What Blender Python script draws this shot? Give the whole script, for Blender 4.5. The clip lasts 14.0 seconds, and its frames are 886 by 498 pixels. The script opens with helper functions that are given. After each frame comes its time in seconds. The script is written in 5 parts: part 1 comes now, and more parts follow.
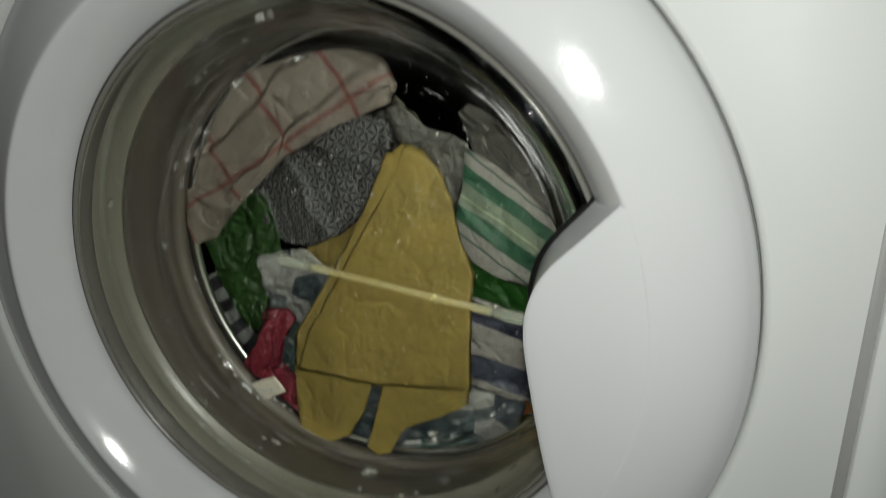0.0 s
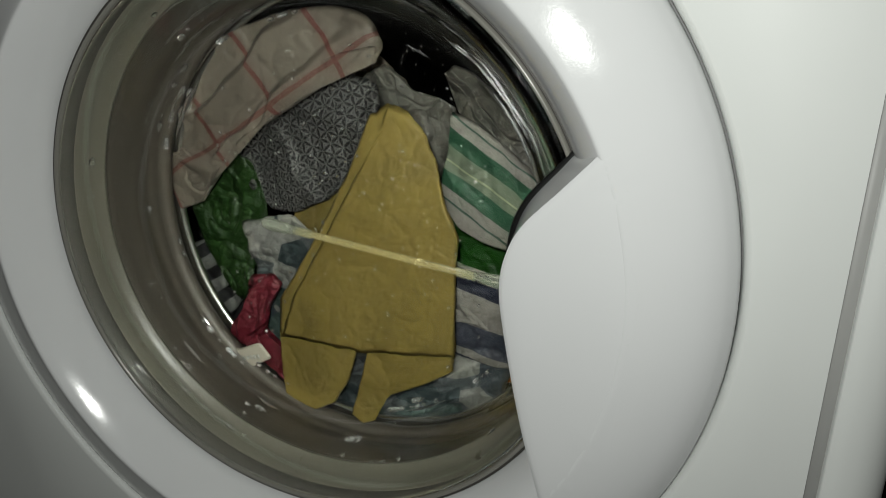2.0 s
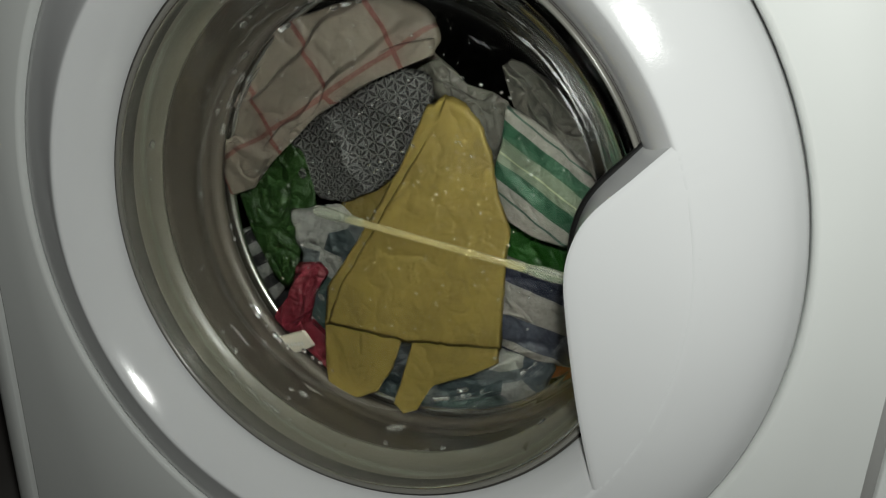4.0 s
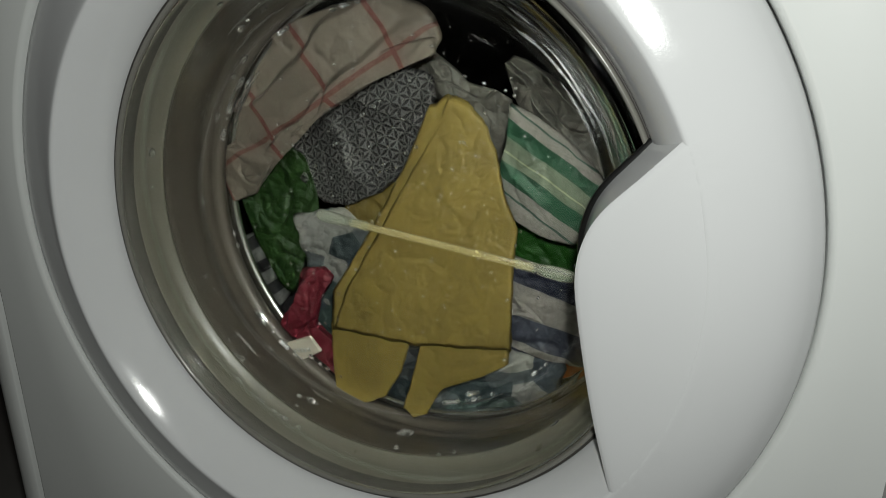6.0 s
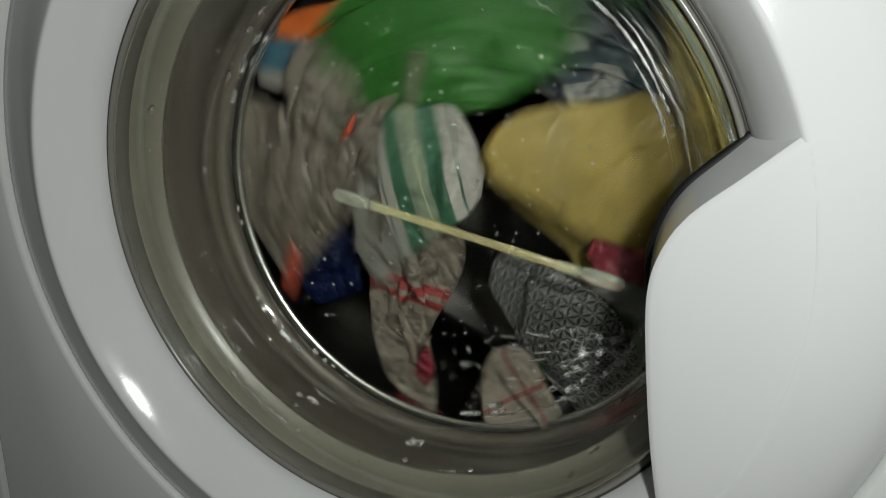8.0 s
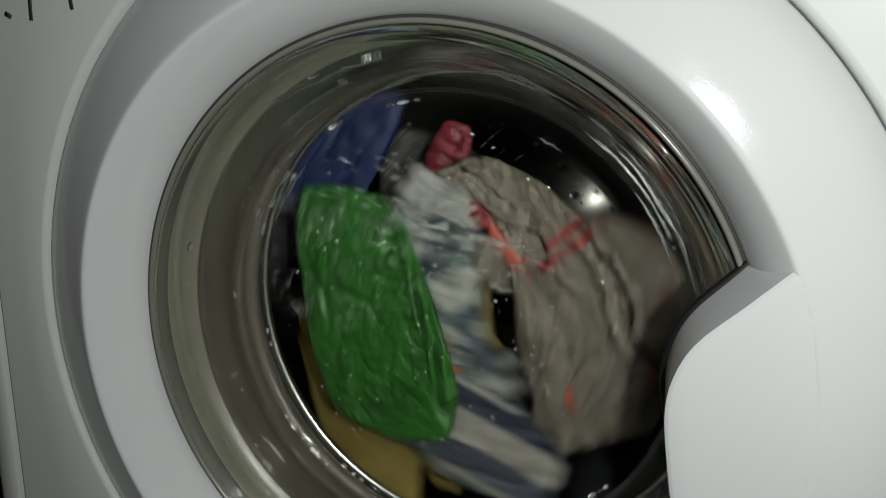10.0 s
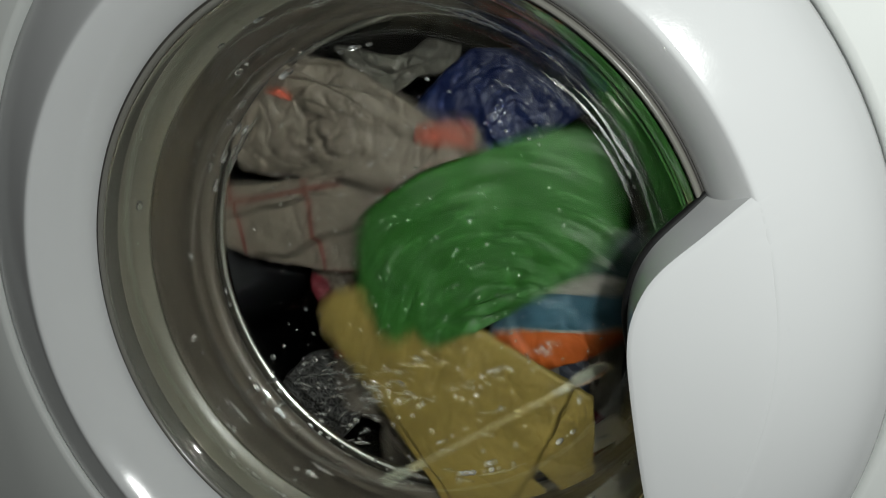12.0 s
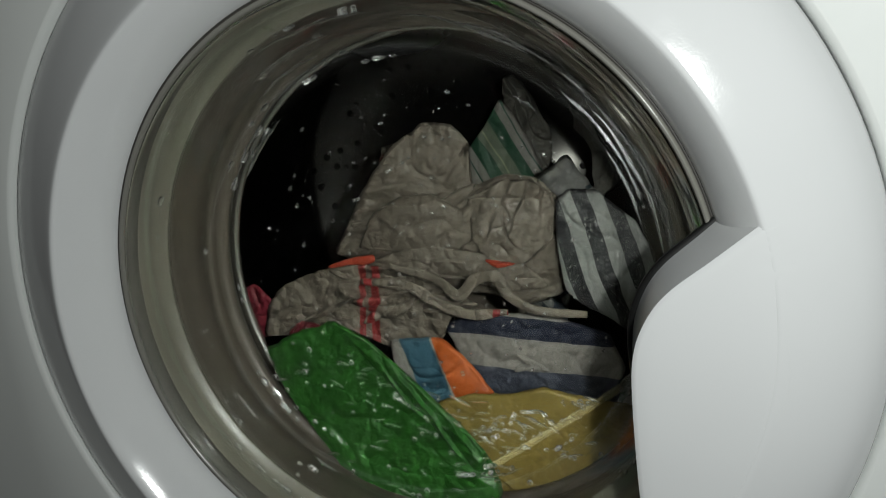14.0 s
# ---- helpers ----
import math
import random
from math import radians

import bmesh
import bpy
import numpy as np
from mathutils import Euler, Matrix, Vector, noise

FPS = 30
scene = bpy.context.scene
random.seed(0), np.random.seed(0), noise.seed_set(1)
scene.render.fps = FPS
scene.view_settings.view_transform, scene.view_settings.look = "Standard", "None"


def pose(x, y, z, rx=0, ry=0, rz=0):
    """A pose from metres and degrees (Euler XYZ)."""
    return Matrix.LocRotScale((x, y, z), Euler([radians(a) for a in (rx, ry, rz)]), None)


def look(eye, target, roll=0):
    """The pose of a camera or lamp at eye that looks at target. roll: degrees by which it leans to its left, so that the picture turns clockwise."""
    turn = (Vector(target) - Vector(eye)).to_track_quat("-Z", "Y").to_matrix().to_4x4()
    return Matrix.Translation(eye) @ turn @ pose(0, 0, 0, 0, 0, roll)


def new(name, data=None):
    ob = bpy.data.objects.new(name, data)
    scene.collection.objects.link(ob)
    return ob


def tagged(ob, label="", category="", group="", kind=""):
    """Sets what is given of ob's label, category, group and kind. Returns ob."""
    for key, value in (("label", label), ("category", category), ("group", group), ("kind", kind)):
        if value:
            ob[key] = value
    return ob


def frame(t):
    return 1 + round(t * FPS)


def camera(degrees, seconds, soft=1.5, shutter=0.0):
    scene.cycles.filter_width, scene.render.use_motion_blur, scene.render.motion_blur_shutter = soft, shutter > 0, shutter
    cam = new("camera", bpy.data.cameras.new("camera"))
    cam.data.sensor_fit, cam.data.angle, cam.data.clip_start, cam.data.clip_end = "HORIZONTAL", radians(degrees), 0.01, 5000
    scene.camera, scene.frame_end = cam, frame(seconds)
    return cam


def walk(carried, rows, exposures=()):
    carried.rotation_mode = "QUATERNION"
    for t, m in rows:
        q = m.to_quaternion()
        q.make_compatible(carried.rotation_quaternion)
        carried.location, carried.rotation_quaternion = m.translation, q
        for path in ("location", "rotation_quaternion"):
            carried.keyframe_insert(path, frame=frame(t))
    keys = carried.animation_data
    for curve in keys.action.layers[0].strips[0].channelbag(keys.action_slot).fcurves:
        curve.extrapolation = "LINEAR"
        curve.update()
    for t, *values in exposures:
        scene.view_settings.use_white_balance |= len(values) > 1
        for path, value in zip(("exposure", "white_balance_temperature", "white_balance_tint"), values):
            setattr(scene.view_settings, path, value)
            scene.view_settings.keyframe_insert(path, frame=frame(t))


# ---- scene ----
cam = camera(62.0, 14.0, soft=1.0, shutter=0.9)

R = 0.165   # radius of the door's window
Z0 = 0.43   # height of the window's centre

PATH = [  # seconds, x, y, z, yaw, pitch, roll
    (0.0, 0.1919, -0.3372, 0.5876, 18.85, -19.10, -0.24),
    (0.5, 0.1934, -0.3429, 0.5702, 18.57, -19.70, 1.05),
    (1.0, 0.2027, -0.3392, 0.5733, 18.61, -19.78, 0.24),
    (1.5, 0.2054, -0.3321, 0.5707, 18.43, -20.06, 0.33),
    (2.0, 0.2064, -0.3318, 0.5702, 19.59, -19.87, 0.22),
    (2.5, 0.1970, -0.3406, 0.5673, 18.82, -19.69, 0.95),
    (3.0, 0.1948, -0.3376, 0.5658, 18.79, -19.66, 0.79),
    (3.5, 0.1906, -0.3435, 0.5641, 19.61, -19.24, 1.59),
    (4.0, 0.1845, -0.3475, 0.5625, 20.41, -19.44, 1.69),
    (6.3, 0.1786, -0.3418, 0.5624, 20.59, -19.71, 0.04),
    (6.5, 0.1771, -0.3439, 0.5634, 20.72, -20.10, 0.17),
    (7.0, 0.1656, -0.3234, 0.5547, 20.33, -22.94, -0.07),
    (7.5, 0.1512, -0.3079, 0.5615, 19.67, -20.02, 2.68),
    (8.0, 0.1388, -0.3029, 0.5470, 19.54, -20.65, 4.30),
    (8.2, 0.1391, -0.3017, 0.5598, 19.70, -18.60, 4.86),
    (10.3, 0.1310, -0.3288, 0.5771, 19.02, -14.38, 0.88),
    (10.5, 0.1328, -0.3293, 0.5635, 18.59, -16.45, -0.09),
    (11.0, 0.1340, -0.3225, 0.5609, 17.98, -16.53, -0.29),
    (11.5, 0.1397, -0.3209, 0.5625, 16.93, -16.54, 0.38),
    (12.0, 0.1363, -0.3204, 0.5614, 17.19, -16.49, 0.57),
    (12.5, 0.1339, -0.3247, 0.5727, 16.31, -16.84, 0.38),
    (13.0, 0.1309, -0.3294, 0.5849, 15.40, -17.03, 0.40),
    (13.5, 0.1281, -0.3311, 0.5697, 15.90, -16.23, 3.21),
    (14.0, 0.1293, -0.3332, 0.5702, 16.68, -16.67, 3.35),
]
walk(cam, [(t, pose(x, y, z, 90 + pitch, 0, yaw) @ pose(0, 0, 0, 0, 0, roll)) for t, x, y, z, yaw, pitch, roll in PATH],
     exposures=[(t, e, k, 10) for t, e, k in ((0.0, 0.0, 6500), (2.0, 0.03, 6500), (3.5, 0.05, 6500), (4.2, 0.10, 6450), (6.3, 0.03, 6450), (7.0, 0.10, 6460), (8.0, 0.22, 6430), (10.5, 0.10, 6380), (11.5, 0.18, 6380), (12.5, 0.10, 6320), (14.0, 0.1, 6320))])

# ---- light: the torch beside the lens, in an unlit room ----
world = bpy.data.worlds.new("night")
scene.world = world
world.use_nodes = True
world.node_tree.nodes["Background"].inputs[0].default_value = (0.6, 0.7, 0.8, 1)
world.node_tree.nodes["Background"].inputs[1].default_value = 0.01
torch = new("torch", bpy.data.lights.new("torch", "SPOT"))
torch.data.energy = 4.1
torch.data.color = (0.975, 1.0, 0.945)
torch.data.spot_size = radians(150)
torch.data.spot_blend = 0.8
torch.data.shadow_soft_size = 0.008
torch.matrix_world = look((0.192, -0.345, 0.605), (0.02, 0.0, 0.42))


# ---- materials ----
def material(name, base=(0.8, 0.8, 0.8), rough=0.5, metal=0.0, spec=0.5):
    m = bpy.data.materials.new(name)
    m.use_nodes = True
    n = m.node_tree.nodes["Principled BSDF"]
    n.inputs["Base Color"].default_value = (*base, 1)
    n.inputs["Roughness"].default_value = rough
    n.inputs["Metallic"].default_value = metal
    n.inputs["Specular IOR Level"].default_value = spec
    return m, m.node_tree, n


def node(tree, kind, **values):
    n = tree.nodes.new(kind)
    for key, value in values.items():
        if key in n.inputs:
            n.inputs[key].default_value = value
    return n


def link(tree, a, b):
    tree.links.new(a, b)


def coords(tree, scale=(1, 1, 1)):
    tc = tree.nodes.new("ShaderNodeTexCoord")
    mp = tree.nodes.new("ShaderNodeMapping")
    mp.inputs["Scale"].default_value = scale
    link(tree, tc.outputs["Object"], mp.inputs["Vector"])
    return mp.outputs["Vector"]


def math_node(tree, op, a, b=None, c=None):
    n = tree.nodes.new("ShaderNodeMath")
    n.operation = op
    for i, v in enumerate((a, b, c)):
        if v is None:
            continue
        if isinstance(v, (int, float)):
            n.inputs[i].default_value = v
        else:
            link(tree, v, n.inputs[i])
    return n.outputs[0]


def mix(tree, fac, a, b, blend="MIX"):
    n = tree.nodes.new("ShaderNodeMix")
    n.data_type, n.blend_type = "RGBA", blend
    for i, v in ((0, fac), (6, a), (7, b)):
        if isinstance(v, tuple):
            n.inputs[i].default_value = (*v, 1) if len(v) == 3 else v
        elif isinstance(v, (int, float)):
            n.inputs[i].default_value = v
        else:
            link(tree, v, n.inputs[i])
    return n.outputs[2]


def bump(tree, n, height, strength, distance):
    b = node(tree, "ShaderNodeBump", Strength=strength, Distance=distance)
    link(tree, height, b.inputs["Height"])
    link(tree, b.outputs[0], n.inputs["Normal"])


def noise_of(tree, vec, scale, detail=3.0, rough=0.5):
    n = node(tree, "ShaderNodeTexNoise", Scale=scale, Detail=detail, Roughness=rough)
    link(tree, vec, n.inputs["Vector"])
    return n.outputs["Fac"]


def ramp(tree, fac, stops, interpolation="LINEAR"):
    n = tree.nodes.new("ShaderNodeValToRGB")
    n.color_ramp.interpolation = interpolation
    e = n.color_ramp.elements
    while len(e) < len(stops):
        e.new(0.5)
    for el, (p, c) in zip(e, stops):
        el.position, el.color = p, (*c, 1)
    link(tree, fac, n.inputs[0])
    return n.outputs[0]


def plastic(name, base, rough, spread=0.03):
    m, tree, n = material(name, base, rough)
    v = coords(tree)
    f = noise_of(tree, v, 14.0, 4.0)
    dark = tuple(c * (1 - spread * 2) for c in base)
    link(tree, mix(tree, f, dark, base), n.inputs["Base Color"])
    g = noise_of(tree, v, 60.0, 5.0, 0.65)
    link(tree, math_node(tree, "MULTIPLY_ADD", g, 0.16, rough - 0.08), n.inputs["Roughness"])
    bump(tree, n, noise_of(tree, v, 900.0, 2.0), 0.05, 0.0004)
    return m


white_door = plastic("white_door_plastic", (0.76, 0.77, 0.775), 0.12)
white_panel = plastic("white_enamel", (0.74, 0.76, 0.74), 0.5)
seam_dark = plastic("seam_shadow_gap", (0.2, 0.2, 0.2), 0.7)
groove_grey = plastic("grey_seal_strip", (0.35, 0.35, 0.34), 0.5)
rubber = plastic("grey_rubber", (0.057, 0.048, 0.038), 0.45, 0.03)
bead_grey = plastic("pale_bead", (0.22, 0.215, 0.19), 0.2)
rubber_pale = plastic("pale_rubber", (0.11, 0.104, 0.083), 0.3, 0.1)
rubber_dark = plastic("dark_rubber", (0.06, 0.056, 0.05), 0.45, 0.12)
edge_black = plastic("shadow_gap_black", (0.008, 0.008, 0.008), 0.4)
ink = plastic("dark_print", (0.04, 0.045, 0.04), 0.5)


def steel_material(name, base, rough):
    m, tree, n = material(name, base, rough, 1.0)
    v = coords(tree)
    vor = node(tree, "ShaderNodeTexVoronoi", Scale=70.0)
    link(tree, v, vor.inputs["Vector"])
    holes = ramp(tree, vor.outputs["Distance"], [(0.18, (0, 0, 0)), (0.26, (1, 1, 1))])
    link(tree, mix(tree, holes, (0.01, 0.01, 0.01), base), n.inputs["Base Color"])
    bump(tree, n, holes, 0.5, 0.002)
    return m


# steel set far below its own grey: the drum's inner shade is in the colour
drum_steel_shaded = steel_material("perforated_steel_shaded", (0.11, 0.107, 0.10), 0.24)
lip_steel, _, _ = material("polished_steel", (0.75, 0.74, 0.70), 0.25, 1.0)
lifter_plastic = plastic("dark_lifter_plastic", (0.022, 0.022, 0.025), 0.3)


def glass_material(name, tint, rough=0.0):
    m, tree, n = material(name, tint, rough)
    n.inputs["Transmission Weight"].default_value = 1.0
    n.inputs["IOR"].default_value = 1.45
    v = coords(tree)
    bump(tree, n, noise_of(tree, v, 26.0, 2.0), 0.03, 0.002)
    return m


bowl_glass = glass_material("clear_glass", (0.93, 0.95, 0.90), 0.02)
clear_plastic = plastic("cloudy_clear_plastic", (0.80, 0.72, 0.42), 0.25)
clear_plastic.node_tree.nodes["Principled BSDF"].inputs["Transmission Weight"].default_value = 0.82
clear_plastic.node_tree.nodes["Principled BSDF"].inputs["IOR"].default_value = 1.45


sleeve_plastic = plastic("pale_sleeve_plastic", (0.76, 0.79, 0.68), 0.22)
sleeve_plastic.node_tree.nodes["Principled BSDF"].inputs["Transmission Weight"].default_value = 0.88
sleeve_plastic.node_tree.nodes["Principled BSDF"].inputs["IOR"].default_value = 1.35


def cloth_material(name, colour_of, rough=0.6, crinkle=1.0):
    """Wet woven cotton; colour_of(tree, vector) gives the colour in the cloth's own x and z."""
    m, tree, n = material(name, (0.5, 0.5, 0.5), rough, spec=0.3)
    v = coords(tree)
    c = colour_of(tree, v)
    soak = noise_of(tree, v, 24.0, 5.0, 0.65)
    c = mix(tree, 1.0, c, ramp(tree, soak, [(0.3, (0.72, 0.72, 0.72)), (0.62, (1, 1, 1))]), "MULTIPLY")
    thread = noise_of(tree, v, 700.0, 2.0, 0.7)
    c = mix(tree, 1.0, c, ramp(tree, thread, [(0.3, (0.78, 0.78, 0.78)), (0.7, (1.1, 1.1, 1.1))]), "MULTIPLY")
    link(tree, c, n.inputs["Base Color"])
    link(tree, math_node(tree, "MULTIPLY_ADD", soak, 0.3, rough - 0.15), n.inputs["Roughness"])
    # smooth faces between narrow creased valleys at three sizes, then the weave
    def crease(scale, sharp):
        f = noise_of(tree, v, scale, 2.0, 0.5)
        r = math_node(tree, "ABSOLUTE", math_node(tree, "MULTIPLY_ADD", f, 2.0, -1.0))
        return math_node(tree, "MINIMUM", math_node(tree, "MULTIPLY", r, sharp), 1.0)
    h = crease(20.0, 7.0)
    h = math_node(tree, "ADD", h, math_node(tree, "MULTIPLY", crease(48.0, 5.0), 0.55))
    h = math_node(tree, "ADD", h, math_node(tree, "MULTIPLY", crease(115.0, 3.0), 0.22))
    h = math_node(tree, "ADD", h, math_node(tree, "MULTIPLY", noise_of(tree, v, 60.0, 3.0), 1.1))
    h = math_node(tree, "ADD", h, math_node(tree, "MULTIPLY", noise_of(tree, v, 1300.0, 1.0), 0.10))
    bump(tree, n, h, 0.9, 0.0019 * crinkle)
    # a broken film of water
    wet = node(tree, "ShaderNodeBump", Strength=1.0, Distance=0.005)
    link(tree, noise_of(tree, v, 120.0, 2.0, 0.6), wet.inputs["Height"])
    link(tree, wet.outputs[0], n.inputs["Coat Normal"])
    film = noise_of(tree, v, 38.0, 3.0, 0.6)
    link(tree, ramp(tree, film, [(0.50, (0, 0, 0)), (0.60, (1, 1, 1))]), n.inputs["Coat Weight"])
    n.inputs["Coat Roughness"].default_value = 0.2
    return m


def axis(tree, v, angle=0.0):
    """Distance along a direction in the cloth's plane, and across it."""
    r = tree.nodes.new("ShaderNodeVectorRotate")
    r.rotation_type = "Y_AXIS"
    r.inputs["Angle"].default_value = radians(angle)
    link(tree, v, r.inputs["Vector"])
    s = tree.nodes.new("ShaderNodeSeparateXYZ")
    link(tree, r.outputs[0], s.inputs[0])
    w = noise_of(tree, v, 18.0, 2.0)
    wob = math_node(tree, "MULTIPLY_ADD", w, 0.008, -0.004)
    return math_node(tree, "ADD", s.outputs[0], wob), math_node(tree, "ADD", s.outputs[2], wob)


def plain(c, d=None):
    def f(tree, v):
        return mix(tree, noise_of(tree, v, 45.0, 4.0, 0.6), d or tuple(x * 0.7 for x in c), c)
    return f


def worn(c, d):
    """A plain dye with faded patches; fine dark lines paint in the shade of creases."""
    def f(tree, v):
        ground = mix(tree, noise_of(tree, v, 45.0, 4.0, 0.6), d, c)
        n = noise_of(tree, v, 17.0, 2.0, 0.5)
        line = math_node(tree, "LESS_THAN", math_node(tree, "ABSOLUTE", math_node(tree, "SUBTRACT", n, 0.5)), 0.006)
        keep = math_node(tree, "GREATER_THAN", noise_of(tree, v, 50.0, 2.0), 0.53)
        return mix(tree, math_node(tree, "MULTIPLY", math_node(tree, "MULTIPLY", line, keep), 0.22), ground, (0.05, 0.04, 0.02))
    return f


def bands(stops, angle, start, period):
    """Repeating bands across one direction: stops are (share of the period, colour)."""
    def f(tree, v):
        a, b = axis(tree, v, angle)
        p = math_node(tree, "FRACT", math_node(tree, "DIVIDE", math_node(tree, "SUBTRACT", a, start), period))
        return ramp(tree, p, stops, "CONSTANT")
    return f


def checked(base, line, gap, width, angle):
    def f(tree, v):
        a, b = axis(tree, v, angle)
        def on(x, shift):
            p = math_node(tree, "FRACT", math_node(tree, "DIVIDE", math_node(tree, "ADD", x, 10 + shift), gap))
            return math_node(tree, "LESS_THAN", p, width / gap)
        i = math_node(tree, "MAXIMUM", math_node(tree, "MULTIPLY", on(a, 0.022), 0.85), math_node(tree, "MULTIPLY", on(b, 0.028), 0.7))
        ground = mix(tree, noise_of(tree, v, 40.0, 3.0), tuple(x * 0.8 for x in base), base)
        return mix(tree, i, ground, line)
    return f


def lattice_print(dark, light, size):
    """Six-petalled stars in light thread on a dark ground."""
    def f(tree, v):
        out = None
        for k in range(3):
            a, b = axis(tree, v, 60 * k + 12)
            row = math_node(tree, "ROUND", math_node(tree, "DIVIDE", a, size * 0.866))
            off = math_node(tree, "ABSOLUTE", math_node(tree, "SUBTRACT", a, math_node(tree, "MULTIPLY", row, size * 0.866)))
            phase = math_node(tree, "ADD", math_node(tree, "DIVIDE", b, size), math_node(tree, "MULTIPLY", row, 0.5))
            wide = math_node(tree, "MULTIPLY", math_node(tree, "ABSOLUTE", math_node(tree, "SINE", math_node(tree, "MULTIPLY", phase, math.pi))), size * 0.25)
            core = math_node(tree, "GREATER_THAN", off, math_node(tree, "MULTIPLY_ADD", wide, 0.58, -size * 0.012))
            petal = math_node(tree, "MULTIPLY", math_node(tree, "LESS_THAN", off, wide), core)
            out = petal if out is None else math_node(tree, "MAXIMUM", out, petal)
        worn = math_node(tree, "MULTIPLY", out, math_node(tree, "MULTIPLY_ADD", noise_of(tree, v, 60.0, 3.0), 0.8, 0.35))
        return mix(tree, worn, dark, light)
    return f


def patchwork(colours, scale):
    def f(tree, v):
        vor = node(tree, "ShaderNodeTexVoronoi", Scale=scale)
        link(tree, v, vor.inputs["Vector"])
        sep = tree.nodes.new("ShaderNodeSeparateColor")
        link(tree, vor.outputs["Color"], sep.inputs[0])
        n = len(colours)
        return ramp(tree, sep.outputs[0], [(k / n, c) for k, c in enumerate(colours)], "CONSTANT")
    return f


def dotted_bands(light, dark, angle, period):
    def f(tree, v):
        a, b = axis(tree, v, angle)
        p = math_node(tree, "FRACT", math_node(tree, "DIVIDE", math_node(tree, "ADD", a, 1.0), period))
        on = math_node(tree, "LESS_THAN", p, 0.5)
        speck = noise_of(tree, v, 800.0, 1.0)
        d = mix(tree, math_node(tree, "GREATER_THAN", speck, 0.645), dark, light)
        return mix(tree, on, light, d)
    return f


BEIGE = (0.135, 0.113, 0.091)
WHITE = (0.215, 0.20, 0.182)
NAVY = (0.012, 0.015, 0.032)
yellow_cotton = cloth_material("mustard_cotton", worn((0.212, 0.158, 0.038), (0.16, 0.114, 0.025)), 0.6, 0.35)
green_cotton = cloth_material("green_cotton", plain((0.020, 0.102, 0.012), (0.011, 0.06, 0.007)), 0.45, 0.75)
red_cotton = cloth_material("red_cotton", plain((0.17, 0.015, 0.026), (0.09, 0.009, 0.016)), 0.45, 1.2)
blue_cotton = cloth_material("royal_blue_cotton", plain((0.007, 0.016, 0.075), (0.005, 0.009, 0.045)), 0.5)
pale_cotton = cloth_material("pale_cotton", plain((0.13, 0.115, 0.098), (0.065, 0.07, 0.062)), 0.55, 1.0)
beige_cotton = cloth_material("beige_cotton", plain(BEIGE, (0.095, 0.08, 0.064)), 0.6, 0.95)
check_cotton = cloth_material("red_checked_cotton", checked((0.148, 0.125, 0.101), (0.105, 0.021, 0.017), 0.056, 0.0034, 32), 0.6, 0.5)
lattice_cotton = cloth_material("lattice_print_cotton", lattice_print((0.012, 0.011, 0.012), (0.15, 0.148, 0.143), 0.0088), 0.6, 0.4)
GREEN = (0.02, 0.075, 0.04)
stripe_cotton = cloth_material("green_striped_cotton", bands(
    [(0.0, WHITE), (0.36, (0.03, 0.07, 0.05)), (0.375, WHITE), (0.43, GREEN), (0.52, (0.13, 0.155, 0.11)), (0.60, (0.26, 0.28, 0.18)),
     (0.61, (0.13, 0.155, 0.11)), (0.66, GREEN), (0.76, WHITE), (0.83, (0.03, 0.07, 0.05)), (0.845, WHITE)], 238, -0.057, 0.105), 0.6, 0.45)
bw_cotton = cloth_material("black_and_white_cotton", dotted_bands((0.18, 0.183, 0.175), (0.012, 0.012, 0.014), 27, 0.019), 0.6, 0.5)
redstripe_cotton = cloth_material("red_striped_cotton", bands(
    [(0.0, BEIGE), (0.45, (0.19, 0.02, 0.02)), (0.50, BEIGE), (0.54, (0.19, 0.02, 0.02)), (0.60, BEIGE)], 4, -0.055, 0.1), 0.6, 1.7)
navy_cotton = cloth_material("navy_striped_cotton", bands(
    [(0.0, WHITE), (0.10, (0.04, 0.045, 0.065)), (0.42, WHITE), (0.76, NAVY)], 95, -0.031, 0.062), 0.6, 0.95)
orange_cotton = cloth_material("orange_and_blue_cotton", bands(
    [(0.0, WHITE), (0.28, (0.03, 0.085, 0.125)), (0.55, WHITE), (0.57, (0.36, 0.075, 0.01)), (0.88, WHITE)], 28, -0.04, 0.08), 0.6, 0.5)
lime_cotton = cloth_material("leaf_green_cotton", plain((0.030, 0.078, 0.017), (0.010, 0.03, 0.007)), 0.4, 1.4)
patch_cotton = cloth_material("patchwork_cotton", patchwork([(0.24, 0.24, 0.22), (0.05, 0.065, 0.08), (0.09, 0.105, 0.11), (0.2, 0.2, 0.19), (0.03, 0.045, 0.05), (0.05, 0.08, 0.075)], 48.0), 0.6, 1.0)
coral_cotton = cloth_material("coral_cotton", plain((0.36, 0.05, 0.02), (0.24, 0.03, 0.015)), 0.6, 0.6)
label_white, _, _ = material("label_satin", (0.34, 0.31, 0.26), 0.4)


# ---- mesh helpers ----
def part(name, bm, mat, parent=None, label="", smooth=True):
    me = bpy.data.meshes.new(name)
    bm.normal_update()
    bm.to_mesh(me)
    bm.free()
    me.materials.append(mat)
    if smooth:
        me.polygons.foreach_set("use_smooth", [True] * len(me.polygons))
    ob = new(name, me)
    if parent:
        ob.parent = parent
    if label:
        tagged(ob, label)
    return ob


